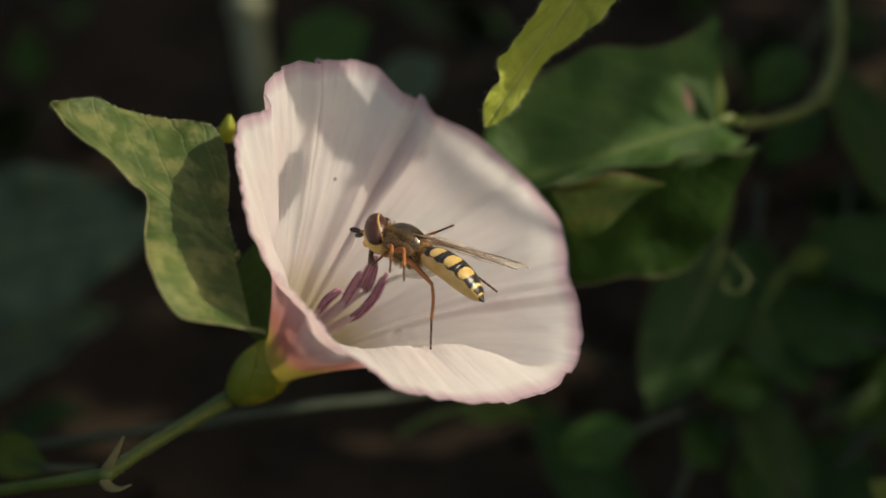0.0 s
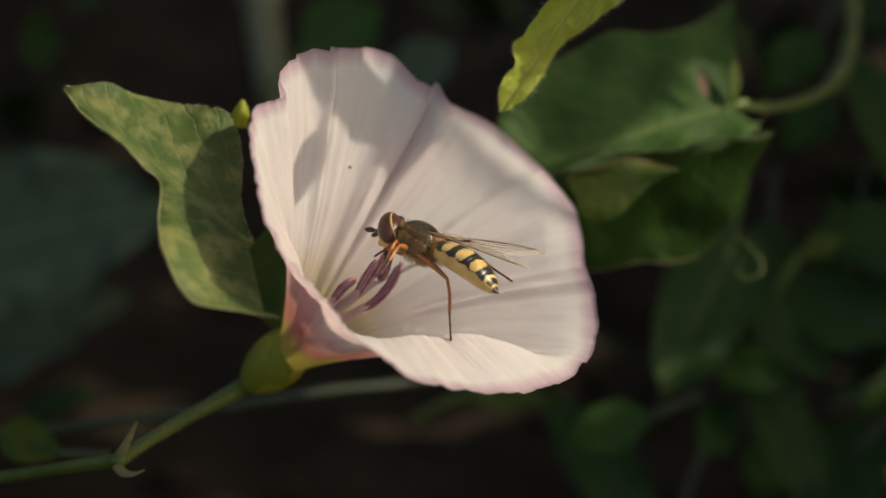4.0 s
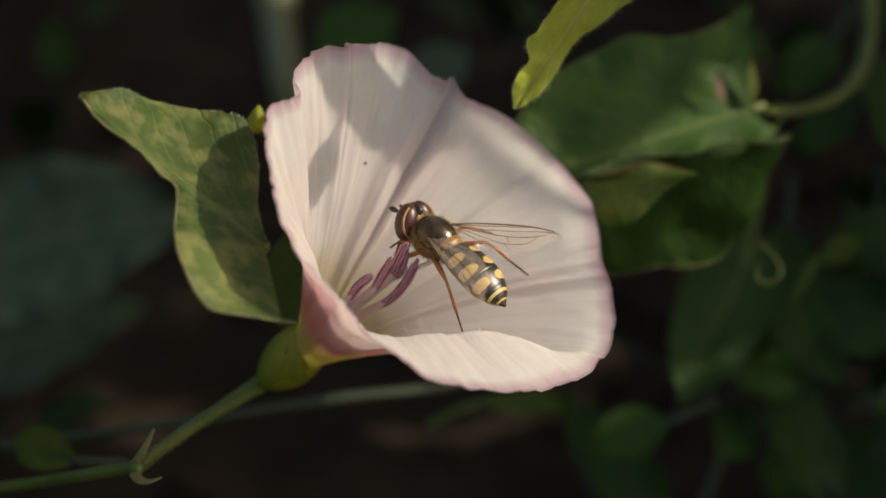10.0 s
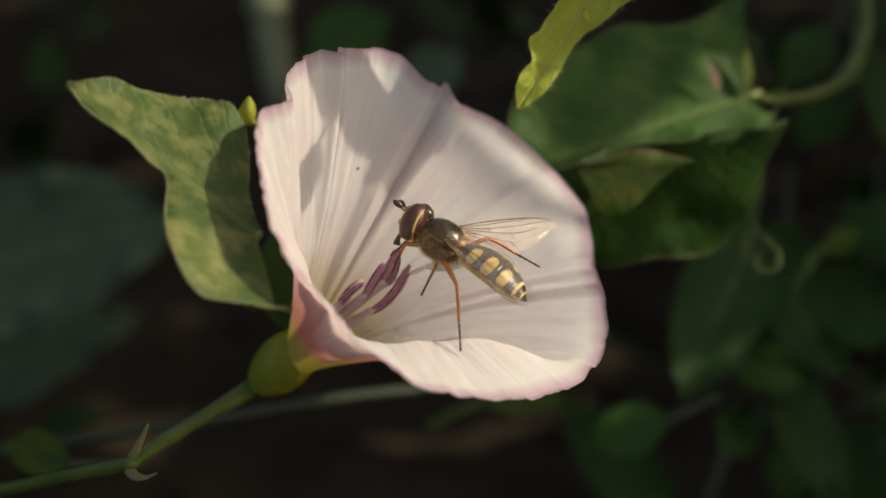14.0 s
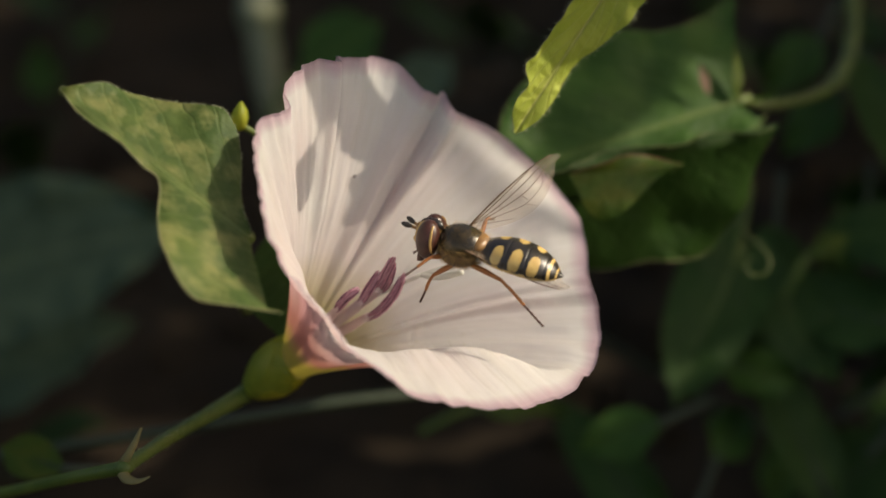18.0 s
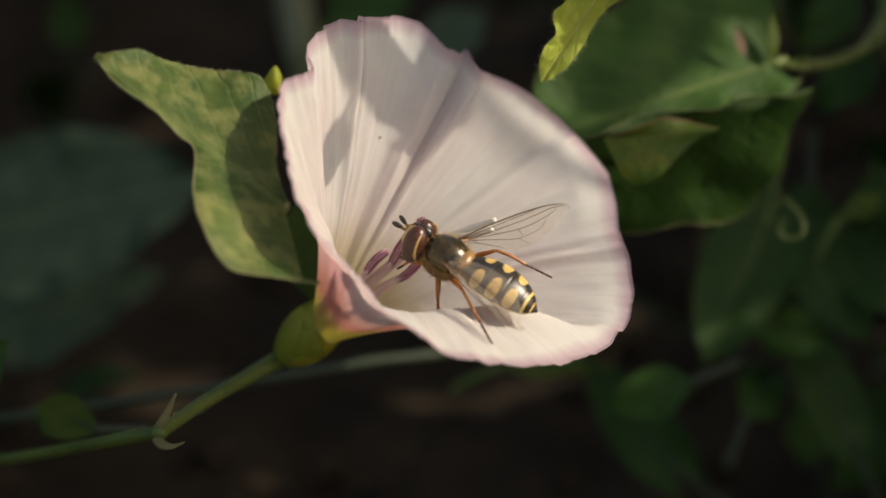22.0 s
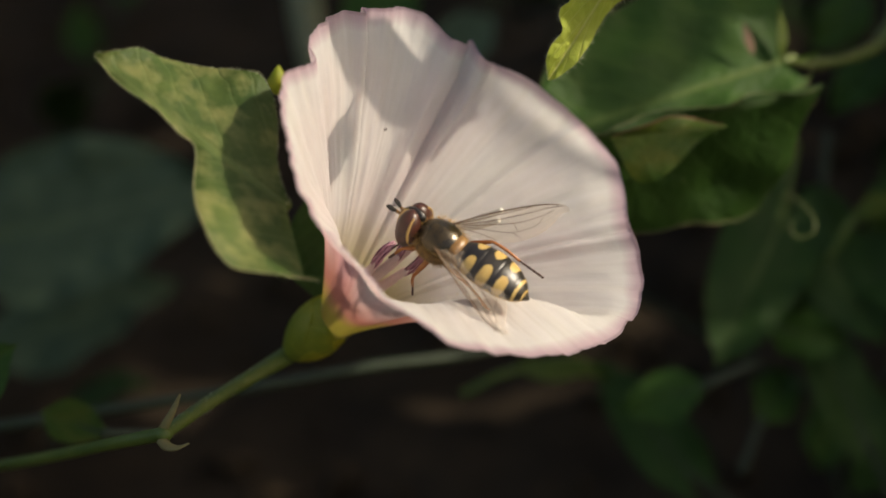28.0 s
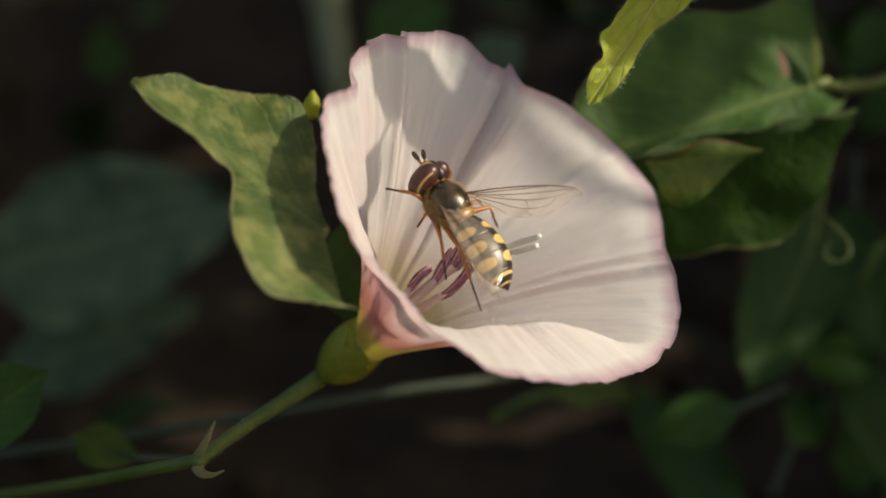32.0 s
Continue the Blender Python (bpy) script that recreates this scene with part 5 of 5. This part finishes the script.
    walk(WINGS["left"], [(t, mm(-0.1, 1.0, 0.75, *a)) for t, *a in [
        (0, 15.98, -14.59, -159.92), (1, 16.07, -12.55, -157.74), (2, 16.57, -12.16, -158.40),
        (3, 16.68, -13.49, -155.86), (3.5, 16.89, -12.43, -156.11), (5.5, 14.70, -3.14, -157.49),
        (6, 13.63, 1.11, 174.00), (6.5, 13.39, 4.53, 175.28), (7, 12.97, 1.73, 172.03),
        (7.5, 12.65, -7.13, 167.73), (8, 12.21, -2.18, 168.54), (8.5, 11.85, -3.33, 163.30),
        (9, 11.73, -7.38, 161.34), (9.5, 11.44, -8.63, 164.25), (10, 11.09, -13.08, 163.56),
        (10.5, 10.61, -9.09, 170.89), (11, 9.96, -9.16, 167.93), (11.3, 10.05, -7.57, 171.30),
        (11.5, 10.20, -13.24, 167.69), (11.7, 20.64, -11.39, 167.18), (12, 26.26, -6.14, 168.28),
        (12.3, 44.48, 3.07, 151.00), (12.5, 47.22, -2.83, 147.47), (13, 54.24, -5.47, 149.86),
        (13.5, 54.24, -2.71, 163.08), (14, 53.13, 1.51, 169.99), (14.5, 51.71, 4.10, 169.69),
        (16.5, 13.73, 6.84, -179.06), (17, 13.73, 6.84, -179.06), (17.5, 12.33, 8.06, 179.58),
        (18, 25.92, 10.84, -175.03), (18.5, 28.08, -13.10, 151.43), (19, 14.06, 22.19, 174.13),
        (19.5, 12.15, 21.56, 166.89), (20, 9.48, 2.37, 155.63), (20.5, 12.91, 14.94, 170.59),
        (21, 16.13, 20.38, -178.60), (21.5, 16.55, -10.34, 166.17), (22, 17.50, -6.37, 163.01),
        (22.5, 17.12, -10.28, 154.67), (23, 18.93, 16.87, 178.11), (23.5, 17.97, 4.23, 168.30),
        (24, 18.10, 2.76, 168.28), (24.5, 18.13, 0.12, 166.21), (25, 17.89, 1.45, 162.22),
        (25.5, 17.88, -0.94, 160.06), (27.5, 15.11, -2.37, 153.85), (28, 15.47, 7.25, 164.14),
        (28.3, 10.72, -0.01, 167.26), (28.5, 7.52, -8.47, 167.74), (28.7, 5.84, -16.98, 167.80),
        (29, 2.80, -9.30, 166.17), (29.3, 3.84, -18.83, 162.14), (29.6, 9.74, -16.94, 166.74),
        (30, 21.26, -2.70, 176.34), (30.2, 19.24, 10.55, -176.10), (30.4, 11.77, 8.34, 171.29),
        (30.6, 4.69, -0.63, 171.59), (30.8, 5.05, -8.91, 162.36), (31, 5.77, 20.54, 163.74),
        (31.3, 8.86, 21.50, 168.45), (31.5, 11.26, 22.22, -176.42), (31.7, 19.10, 20.69, -165.72),
        (32, 17.87, -3.34, 171.93),
    ]])
    walk(LEGS["left_hind"], [(t, mm(*HIPS["left_hind"], *a)) for t, *a in [
        (0, 25.61, 40.32, -158.65), (1, 25.21, 39.60, -156.40), (2, 25.16, 39.39, -157.03),
        (3, 25.20, 39.83, -154.54), (3.5, 25.10, 39.53, -154.89), (5.5, 22.24, 31.93, 177.91),
        (6, 19.71, 23.84, 166.15), (6.5, 19.29, 22.96, 163.64), (7, 18.13, 15.65, 158.87),
        (7.5, 17.90, 8.90, 158.45), (8, 18.14, 16.58, 158.60), (8.5, 17.96, 19.87, 156.26),
        (9, 18.91, 22.20, 161.38), (9.5, 19.13, 21.39, 163.52), (10, 18.85, 18.72, 162.94),
        (10.5, 19.61, 20.68, 168.06), (11, 19.16, 23.19, 162.46), (11.3, 21.82, 33.05, 171.85),
        (11.5, 19.99, 24.44, 167.89), (11.7, 20.66, 29.09, 168.23), (12, 21.30, 33.66, 167.17),
        (12.3, 17.37, 37.13, 145.15), (12.5, 18.96, 39.72, 149.88), (13, 22.64, 48.25, 156.54),
        (13.5, 21.00, 40.63, 157.87), (14, 19.00, 35.59, 153.01), (14.5, 20.45, 19.04, -173.94),
        (16.5, 21.60, 26.36, -166.72), (17, 21.80, 27.41, -165.62), (17.5, 21.84, 29.27, 179.60),
        (18, 20.92, 27.51, 172.60), (18.5, 18.72, 12.08, 164.87), (19, 17.62, 5.59, 156.29),
        (19.5, 17.59, 3.51, 155.83), (20, 17.68, 6.59, 156.77), (20.5, 19.28, 11.32, 171.79),
        (21, 19.61, 10.93, 179.53), (21.5, 18.99, -12.28, 159.21), (22, 16.61, -3.20, 147.35),
        (22.5, 15.73, -7.35, 140.83), (23, 17.50, 1.05, 154.59), (23.5, 17.55, -0.66, 154.42),
        (24, 18.00, 0.20, 158.20), (24.5, 18.19, -0.21, 159.80), (25, 17.90, 2.73, 158.05),
        (25.5, 17.95, 1.13, 158.12), (27.5, 18.05, 6.91, 159.71), (28, 19.95, 19.47, 172.95),
        (28.3, 21.46, 26.14, -176.76), (28.5, 21.00, 22.84, -171.82), (28.7, 20.18, 17.05, -177.42),
        (29, 19.37, 21.76, 165.08), (29.3, 17.66, -8.54, 151.27), (29.6, 17.98, 2.38, 158.62),
        (30, 22.90, 32.80, -175.71), (30.2, 17.51, 14.78, 154.91), (30.4, 16.25, -8.86, 142.74),
        (30.6, 18.79, -26.04, 141.24), (30.8, 21.86, -38.24, 136.96), (31, 21.76, -31.22, 151.10),
        (31.3, 17.62, -18.37, 143.24), (31.5, 17.27, -5.30, 150.52), (31.7, 18.24, 2.56, 161.00),
        (32, 19.22, 9.83, 171.92),
    ]])
    walk(LEGS["left_middle"], [(t, mm(*HIPS["left_middle"], *a)) for t, *a in [
        (0, 14.18, 17.77, 137.68), (1, 13.85, 21.37, 135.92), (2, 12.66, 24.18, 130.93),
        (3, 12.96, 25.94, 131.78), (3.5, 12.41, 27.31, 129.54), (5.5, -25.32, 47.09, -48.70),
        (6, -32.49, 52.73, -37.58), (6.5, -34.94, 54.78, -30.42), (7, -38.18, 57.75, -30.50),
        (7.5, -44.19, 61.73, -42.71), (8, -46.22, 63.64, -28.35), (8.5, -48.38, 65.92, -21.97),
        (9, -59.59, 70.30, -28.29), (9.5, -62.21, 71.28, -28.70), (10, -75.22, 74.74, -33.47),
        (10.5, -63.39, 72.33, -25.92), (11, -56.03, 73.66, -8.22), (11.3, -64.98, 75.19, -17.10),
        (11.5, -87.31, 78.80, -31.66), (11.7, -84.83, 79.51, -26.55), (12, -64.05, 75.36, -15.14),
        (12.3, -58.93, 67.51, -49.12), (12.5, -55.96, 66.57, -57.95), (13, -16.91, 66.18, -85.79),
        (13.5, -9.67, 64.11, -86.59), (14, 5.87, 64.99, -91.78), (14.5, -32.71, 65.96, -80.24),
        (16.5, -35.48, 59.31, -59.09), (17, -40.44, 61.17, -56.55), (17.5, -49.45, 66.82, -20.64),
        (18, -26.29, 56.15, 21.03), (18.5, -23.15, 43.37, 15.20), (19, -27.82, 48.17, -0.81),
        (19.5, -31.54, 55.01, -0.62), (20, -32.47, 57.59, 2.61), (20.5, -24.31, 68.68, 41.54),
        (21, 8.82, 50.89, 112.99), (21.5, 16.91, 52.20, 134.69), (22, 18.95, 58.35, 135.89),
        (22.5, -1.79, 72.35, 86.75), (23, -18.59, 51.91, 40.22), (23.5, -19.18, 68.69, 51.95),
        (24, 7.62, 77.20, 102.25), (24.5, -26.17, 79.59, 51.00), (25, -31.79, 69.39, 27.25),
        (25.5, -36.75, 73.76, 25.35), (27.5, -24.51, 77.11, 50.64), (28, -29.49, 77.03, 42.63),
        (28.3, -12.91, 77.03, 69.16), (28.5, 18.48, 78.13, 118.87), (28.7, 29.19, 68.65, 148.52),
        (29, 20.95, 61.45, 138.29), (29.3, 10.89, 68.68, 111.50), (29.6, -26.52, 85.71, 58.07),
        (30, -37.49, 62.39, -67.08), (30.2, -47.01, 65.75, -18.49), (30.4, -23.65, 51.34, 23.44),
        (30.6, -17.32, 40.10, 36.73), (30.8, -19.45, 49.38, 35.62), (31, -19.70, 37.88, 25.56),
        (31.3, -15.86, 42.27, 43.04), (31.5, -13.13, 55.18, 57.21), (31.7, 52.32, 80.51, 164.02),
        (32, 20.32, 27.56, 167.31),
    ]])
    walk(LEGS["left_front"], [(t, mm(*HIPS["left_front"], *a)) for t, *a in [
        (0, 15.52, 27.89, 141.46), (1, 15.31, 30.20, 139.87), (2, 14.27, 31.86, 135.36),
        (3, 14.79, 32.42, 137.15), (3.5, 14.37, 33.23, 135.30), (5.5, -26.45, 51.04, -54.68),
        (6, -36.30, 56.85, -43.73), (6.5, -37.43, 57.10, -30.42), (7, -38.17, 57.99, -25.85),
        (7.5, -42.93, 61.16, -32.78), (8, -37.45, 58.89, -14.25), (8.5, -34.39, 57.35, -6.06),
        (9, -36.00, 59.56, -5.09), (9.5, -35.25, 60.25, -0.18), (10, -36.25, 63.28, 4.78),
        (10.5, -31.51, 59.96, 11.26), (11, -25.79, 56.35, 22.87), (11.3, -26.30, 58.54, 24.37),
        (11.5, -28.23, 62.86, 25.31), (11.7, -25.94, 61.50, 29.29), (12, -23.75, 56.43, 29.13),
        (12.3, -32.08, 56.67, 1.73), (12.5, -35.23, 58.85, -4.40), (13, -46.54, 64.84, -21.66),
        (13.5, -41.86, 61.28, -23.46), (14, -38.41, 58.50, -22.74), (14.5, -36.03, 57.04, -16.20),
        (16.5, -33.96, 56.07, -8.86), (17, -33.93, 56.22, -8.07), (17.5, -20.83, 37.87, 20.17),
        (18, -12.42, 8.95, 49.65), (18.5, -17.07, -15.22, 37.08), (19, -18.91, -12.25, 21.61),
        (19.5, -18.66, -10.06, 21.90), (20, -18.57, -10.54, 23.11), (20.5, -18.38, 12.37, 18.29),
        (21, -20.43, 27.80, 12.08), (21.5, -27.35, 47.81, 1.07), (22, -26.31, 44.91, -0.06),
        (22.5, -31.78, 52.88, -9.54), (23, -27.33, 45.83, -5.07), (23.5, -28.38, 47.96, -5.50),
        (24, -28.45, 48.40, -4.37), (24.5, -29.19, 49.85, -4.29), (25, -27.85, 48.24, -0.78),
        (25.5, -29.21, 50.77, -1.38), (27.5, -25.59, 48.87, 12.31), (28, -22.94, 44.27, 17.39),
        (28.3, -18.40, 42.74, 34.38), (28.5, -15.89, 48.88, 46.37), (28.7, -10.94, 53.32, 62.16),
        (29, -7.25, 42.51, 69.61), (29.3, -12.86, 42.86, 52.98), (29.6, -23.06, 51.22, 25.32),
        (30, -28.64, 46.43, -21.20), (30.2, -23.16, 35.61, 1.41), (30.4, -18.30, 12.69, 18.99),
        (30.6, -18.22, -9.66, 25.39), (30.8, -18.22, 6.37, 18.79), (31, -18.89, -10.79, 20.28),
        (31.3, -19.22, -20.50, 29.15), (31.5, -16.82, -18.81, 41.11), (31.7, -15.87, -7.71, 38.63),
        (32, -15.08, 5.45, 38.52),
    ]])
    walk(LEGS["right_hind"], [(t, mm(*HIPS["right_hind"], *a)) for t, *a in [
        (0, -19.27, -14.64, -159.24), (1, -18.92, -13.54, -157.06), (2, -19.80, -13.51, -170.37),
        (3, -20.08, -15.88, -172.97), (3.5, -20.16, -16.59, -175.14), (5.5, -9.49, -0.02, -118.53),
        (6, -7.61, 7.16, -113.21), (6.5, -8.04, 12.37, -114.93), (7, -9.14, 12.91, -118.66),
        (7.5, -10.79, 5.52, -123.85), (8, -11.36, 12.96, -126.57), (8.5, -12.71, 16.32, -131.74),
        (9, -14.32, 9.64, -138.36), (9.5, -13.42, 11.81, -134.59), (10, -13.79, 10.98, -136.12),
        (10.5, -11.63, 17.37, -127.57), (11, -13.06, 24.03, -132.46), (11.3, -12.71, 20.02, -131.53),
        (11.5, -13.47, 15.82, -134.81), (11.7, -14.03, 16.07, -137.16), (12, -12.89, 24.23, -131.78),
        (12.3, -14.72, 12.63, -140.26), (12.5, -14.81, 5.95, -140.26), (13, -19.94, -15.84, -167.24),
        (13.5, -18.34, -14.13, -151.63), (14, -16.62, -10.33, -143.82), (14.5, -14.41, -3.63, -136.19),
        (16.5, -9.24, -0.30, -117.65), (17, -8.21, -0.31, -114.31), (17.5, -6.31, 10.67, -109.26),
        (18, 2.34, 17.87, -82.90), (18.5, 1.84, 40.68, -84.82), (19, 2.01, 41.24, -84.35),
        (19.5, -3.33, 45.53, -99.07), (20, -7.57, 49.26, -110.01), (20.5, -12.83, 40.62, -127.67),
        (21, -18.27, 9.65, -161.38), (21.5, -18.78, -8.13, -161.11), (22, -18.27, -5.11, -158.25),
        (22.5, -19.37, -10.35, -166.85), (23, -17.93, -2.35, -156.69), (23.5, -17.92, -3.66, -156.03),
        (24, -16.23, 2.14, -146.83), (24.5, -14.91, 5.65, -140.67), (25, -14.21, 12.75, -137.99),
        (25.5, -15.53, 7.90, -143.98), (27.5, -18.95, -1.04, -168.33), (28, -18.36, 3.43, -162.30),
        (28.3, -14.04, 37.56, -132.71), (28.5, -13.20, 44.14, -127.62), (28.7, -17.35, 47.69, -138.86),
        (29, -30.17, 57.71, -168.96), (29.3, -29.79, 54.68, -174.00), (29.6, -23.42, 47.87, -160.04),
        (30, -19.05, 21.98, -162.52), (30.2, -23.00, 53.17, -152.27), (30.4, -45.12, 68.29, 176.10),
        (30.6, -51.62, 68.37, 160.85), (30.8, -30.21, 59.97, -164.77), (31, -10.00, 61.36, -112.59),
        (31.3, 1.63, 65.00, -86.55), (31.5, 8.55, 57.41, -69.51), (31.7, 3.66, 34.84, -79.28),
        (32, -1.58, 35.67, -94.60),
    ]])
    walk(LEGS["right_middle"], [(t, mm(*HIPS["right_middle"], *a)) for t, *a in [
        (0, -46.64, -66.43, -165.61), (1, -26.80, -54.61, 163.01), (2, -23.13, -48.89, 157.66),
        (3, -22.52, -46.19, 158.45), (3.5, -21.91, -44.58, 157.73), (5.5, -0.02, -13.43, -90.04),
        (6, 1.49, -1.25, -85.77), (6.5, 1.11, 3.45, -86.76), (7, -0.24, 4.70, -90.72),
        (7.5, -2.35, -0.73, -96.70), (8, -2.72, 6.46, -98.05), (8.5, -4.38, 10.31, -103.20),
        (9, -6.39, 5.63, -109.20), (9.5, -5.69, 4.75, -106.94), (10, -6.40, 2.58, -108.96),
        (10.5, -3.90, 4.24, -101.50), (11, -4.74, 10.32, -104.34), (11.3, -4.70, 4.03, -103.88),
        (11.5, -5.98, -0.36, -107.36), (11.7, -6.52, -0.80, -108.96), (12, -4.66, 4.47, -103.78),
        (12.3, -7.32, -1.94, -111.26), (12.5, -5.81, -1.67, -106.73), (13, -7.45, -1.25, -111.78),
        (13.5, -3.19, -4.33, -98.90), (14, -2.23, -5.69, -96.13), (14.5, -0.35, -6.01, -90.96),
        (16.5, 6, 24, -74), (17, 6, 24, -74), (17.5, 6, 24, -74),
        (18, 6, 24, -72), (18.5, 6.14, 20.84, -71.14), (19, 5.23, 23.66, -74.04),
        (19.5, 4.75, 35.51, -76.12), (20, 6.15, 46.66, -73.35), (20.5, 6.72, 34.87, -70.16),
        (21, 4.55, 29.02, -76.33), (21.5, -1.22, 24.97, -93.69), (22, -0.35, 26.07, -91.05),
        (22.5, -6.64, 29.56, -110.09), (23, -2.07, 33.89, -96.07), (23.5, -2.33, 34.51, -96.81),
        (24, -0.89, 34.34, -92.60), (24.5, -0.49, 34.53, -91.44), (25, -0.25, 38.36, -90.70),
        (25.5, -2.56, 39.91, -97.27), (27.5, -13.98, 56.78, -124.19), (28, -9.23, 61.32, -110.85),
        (28.3, 3.75, 60.45, -81.44), (28.5, 4.12, 56.97, -80.12), (28.7, 0.08, 56.33, -89.82),
        (29, 3.87, 61.56, -81.32), (29.3, 10.73, 67.39, -68.24), (29.6, 11.41, 53.60, -61.05),
        (30, 9.25, 22.77, -61.03), (30.2, 10.45, 35.57, -58.66), (30.4, 17.25, 56.11, -46.93),
        (30.6, 29.79, 69.70, -31.78), (30.8, 8.07, 70.70, -74.75), (31, 15.73, 54.03, -49.73),
        (31.3, 18.74, 56.26, -43.03), (31.5, 17.14, 51.07, -43.94), (31.7, 7.07, 31.95, -68.80),
        (32, -1.58, 27.60, -94.75),
    ]])
    walk(LEGS["right_front"], [(t, mm(*HIPS["right_front"], *a)) for t, *a in [
        (0, -6.24, 34.36, 101.39), (1, -4.50, 34.22, 98.16), (2, -2.02, 33.94, 93.67),
        (3, -2.29, 33.29, 94.23), (3.5, -1.25, 33.31, 92.29), (5.5, 26.32, 42.39, 10.42),
        (6, 25.65, 41.04, 26.78), (6.5, 22.61, 36.13, 34.84), (7, 22.13, 35.54, 36.35),
        (7.5, 25.61, 41.76, 30.98), (8, 20.21, 32.85, 41.23), (8.5, 17.78, 27.98, 45.43),
        (9, 18.99, 30.94, 43.87), (9.5, 15.67, 28.09, 53.02), (10, 11.85, 24.69, 62.15),
        (10.5, 9.69, 22.40, 66.97), (11, 9.45, 20.93, 67.07), (11.3, 8.46, 22.91, 70.32),
        (11.5, 8.46, 25.75, 71.24), (11.7, 8.37, 25.94, 71.52), (12, 8.19, 24.09, 71.36),
        (12.3, 19.91, 37.86, 49.63), (12.5, 20.88, 39.62, 49.01), (13, 27.95, 47.61, 39.31),
        (13.5, 23.98, 42.76, 43.53), (14, 22.68, 39.42, 41.81), (14.5, 20.81, 34.33, 40.85),
        (16.5, 17.13, 21.30, 41.77), (17, 16.64, 18.48, 41.68), (17.5, 17.05, 10.73, 34.01),
        (18, 12.39, -6.92, 49.97), (18.5, 15.69, -16.86, 35.37), (19, 16.95, -19.83, 29.52),
        (19.5, 17.00, -15.72, 28.36), (20, 16.74, -15.79, 29.84), (20.5, 15.22, -10.67, 37.39),
        (21, 15.23, -1.12, 38.65), (21.5, 22.48, 31.92, 23.74), (22, 23.18, 33.46, 19.97),
        (22.5, 29.65, 49.30, 10.19), (23, 25.71, 40.47, 14.98), (23.5, 25.71, 40.40, 17.94),
        (24, 24.40, 37.46, 22.72), (24.5, 23.63, 36.14, 26.63), (25, 20.88, 30.18, 33.14),
        (25.5, 20.52, 30.63, 36.11), (27.5, 15.35, 18.82, 47.39), (28, 13.73, 14.45, 51.03),
        (28.3, 8.32, 6.58, 66.44), (28.5, 5.35, 6.03, 75.14), (28.7, 3.64, 6.61, 80.02),
        (29, 2.42, 1.32, 83.12), (29.3, 5.98, -1.82, 72.40), (29.6, 9.25, 2.62, 62.73),
        (30, 13.62, 8.02, 48.70), (30.2, 14.68, -1.35, 41.20), (30.4, 15.64, -11.14, 35.31),
        (30.6, 16.27, -14.38, 32.19), (30.8, 16.94, -3.99, 28.59), (31, 16.55, -15.98, 30.86),
        (31.3, 13.07, -9.98, 46.96), (31.5, 9.56, -2.24, 60.88), (31.7, 21.11, 41.50, 51.18),
        (32, -1.57, 64.87, 90.48),
    ]])


motions()
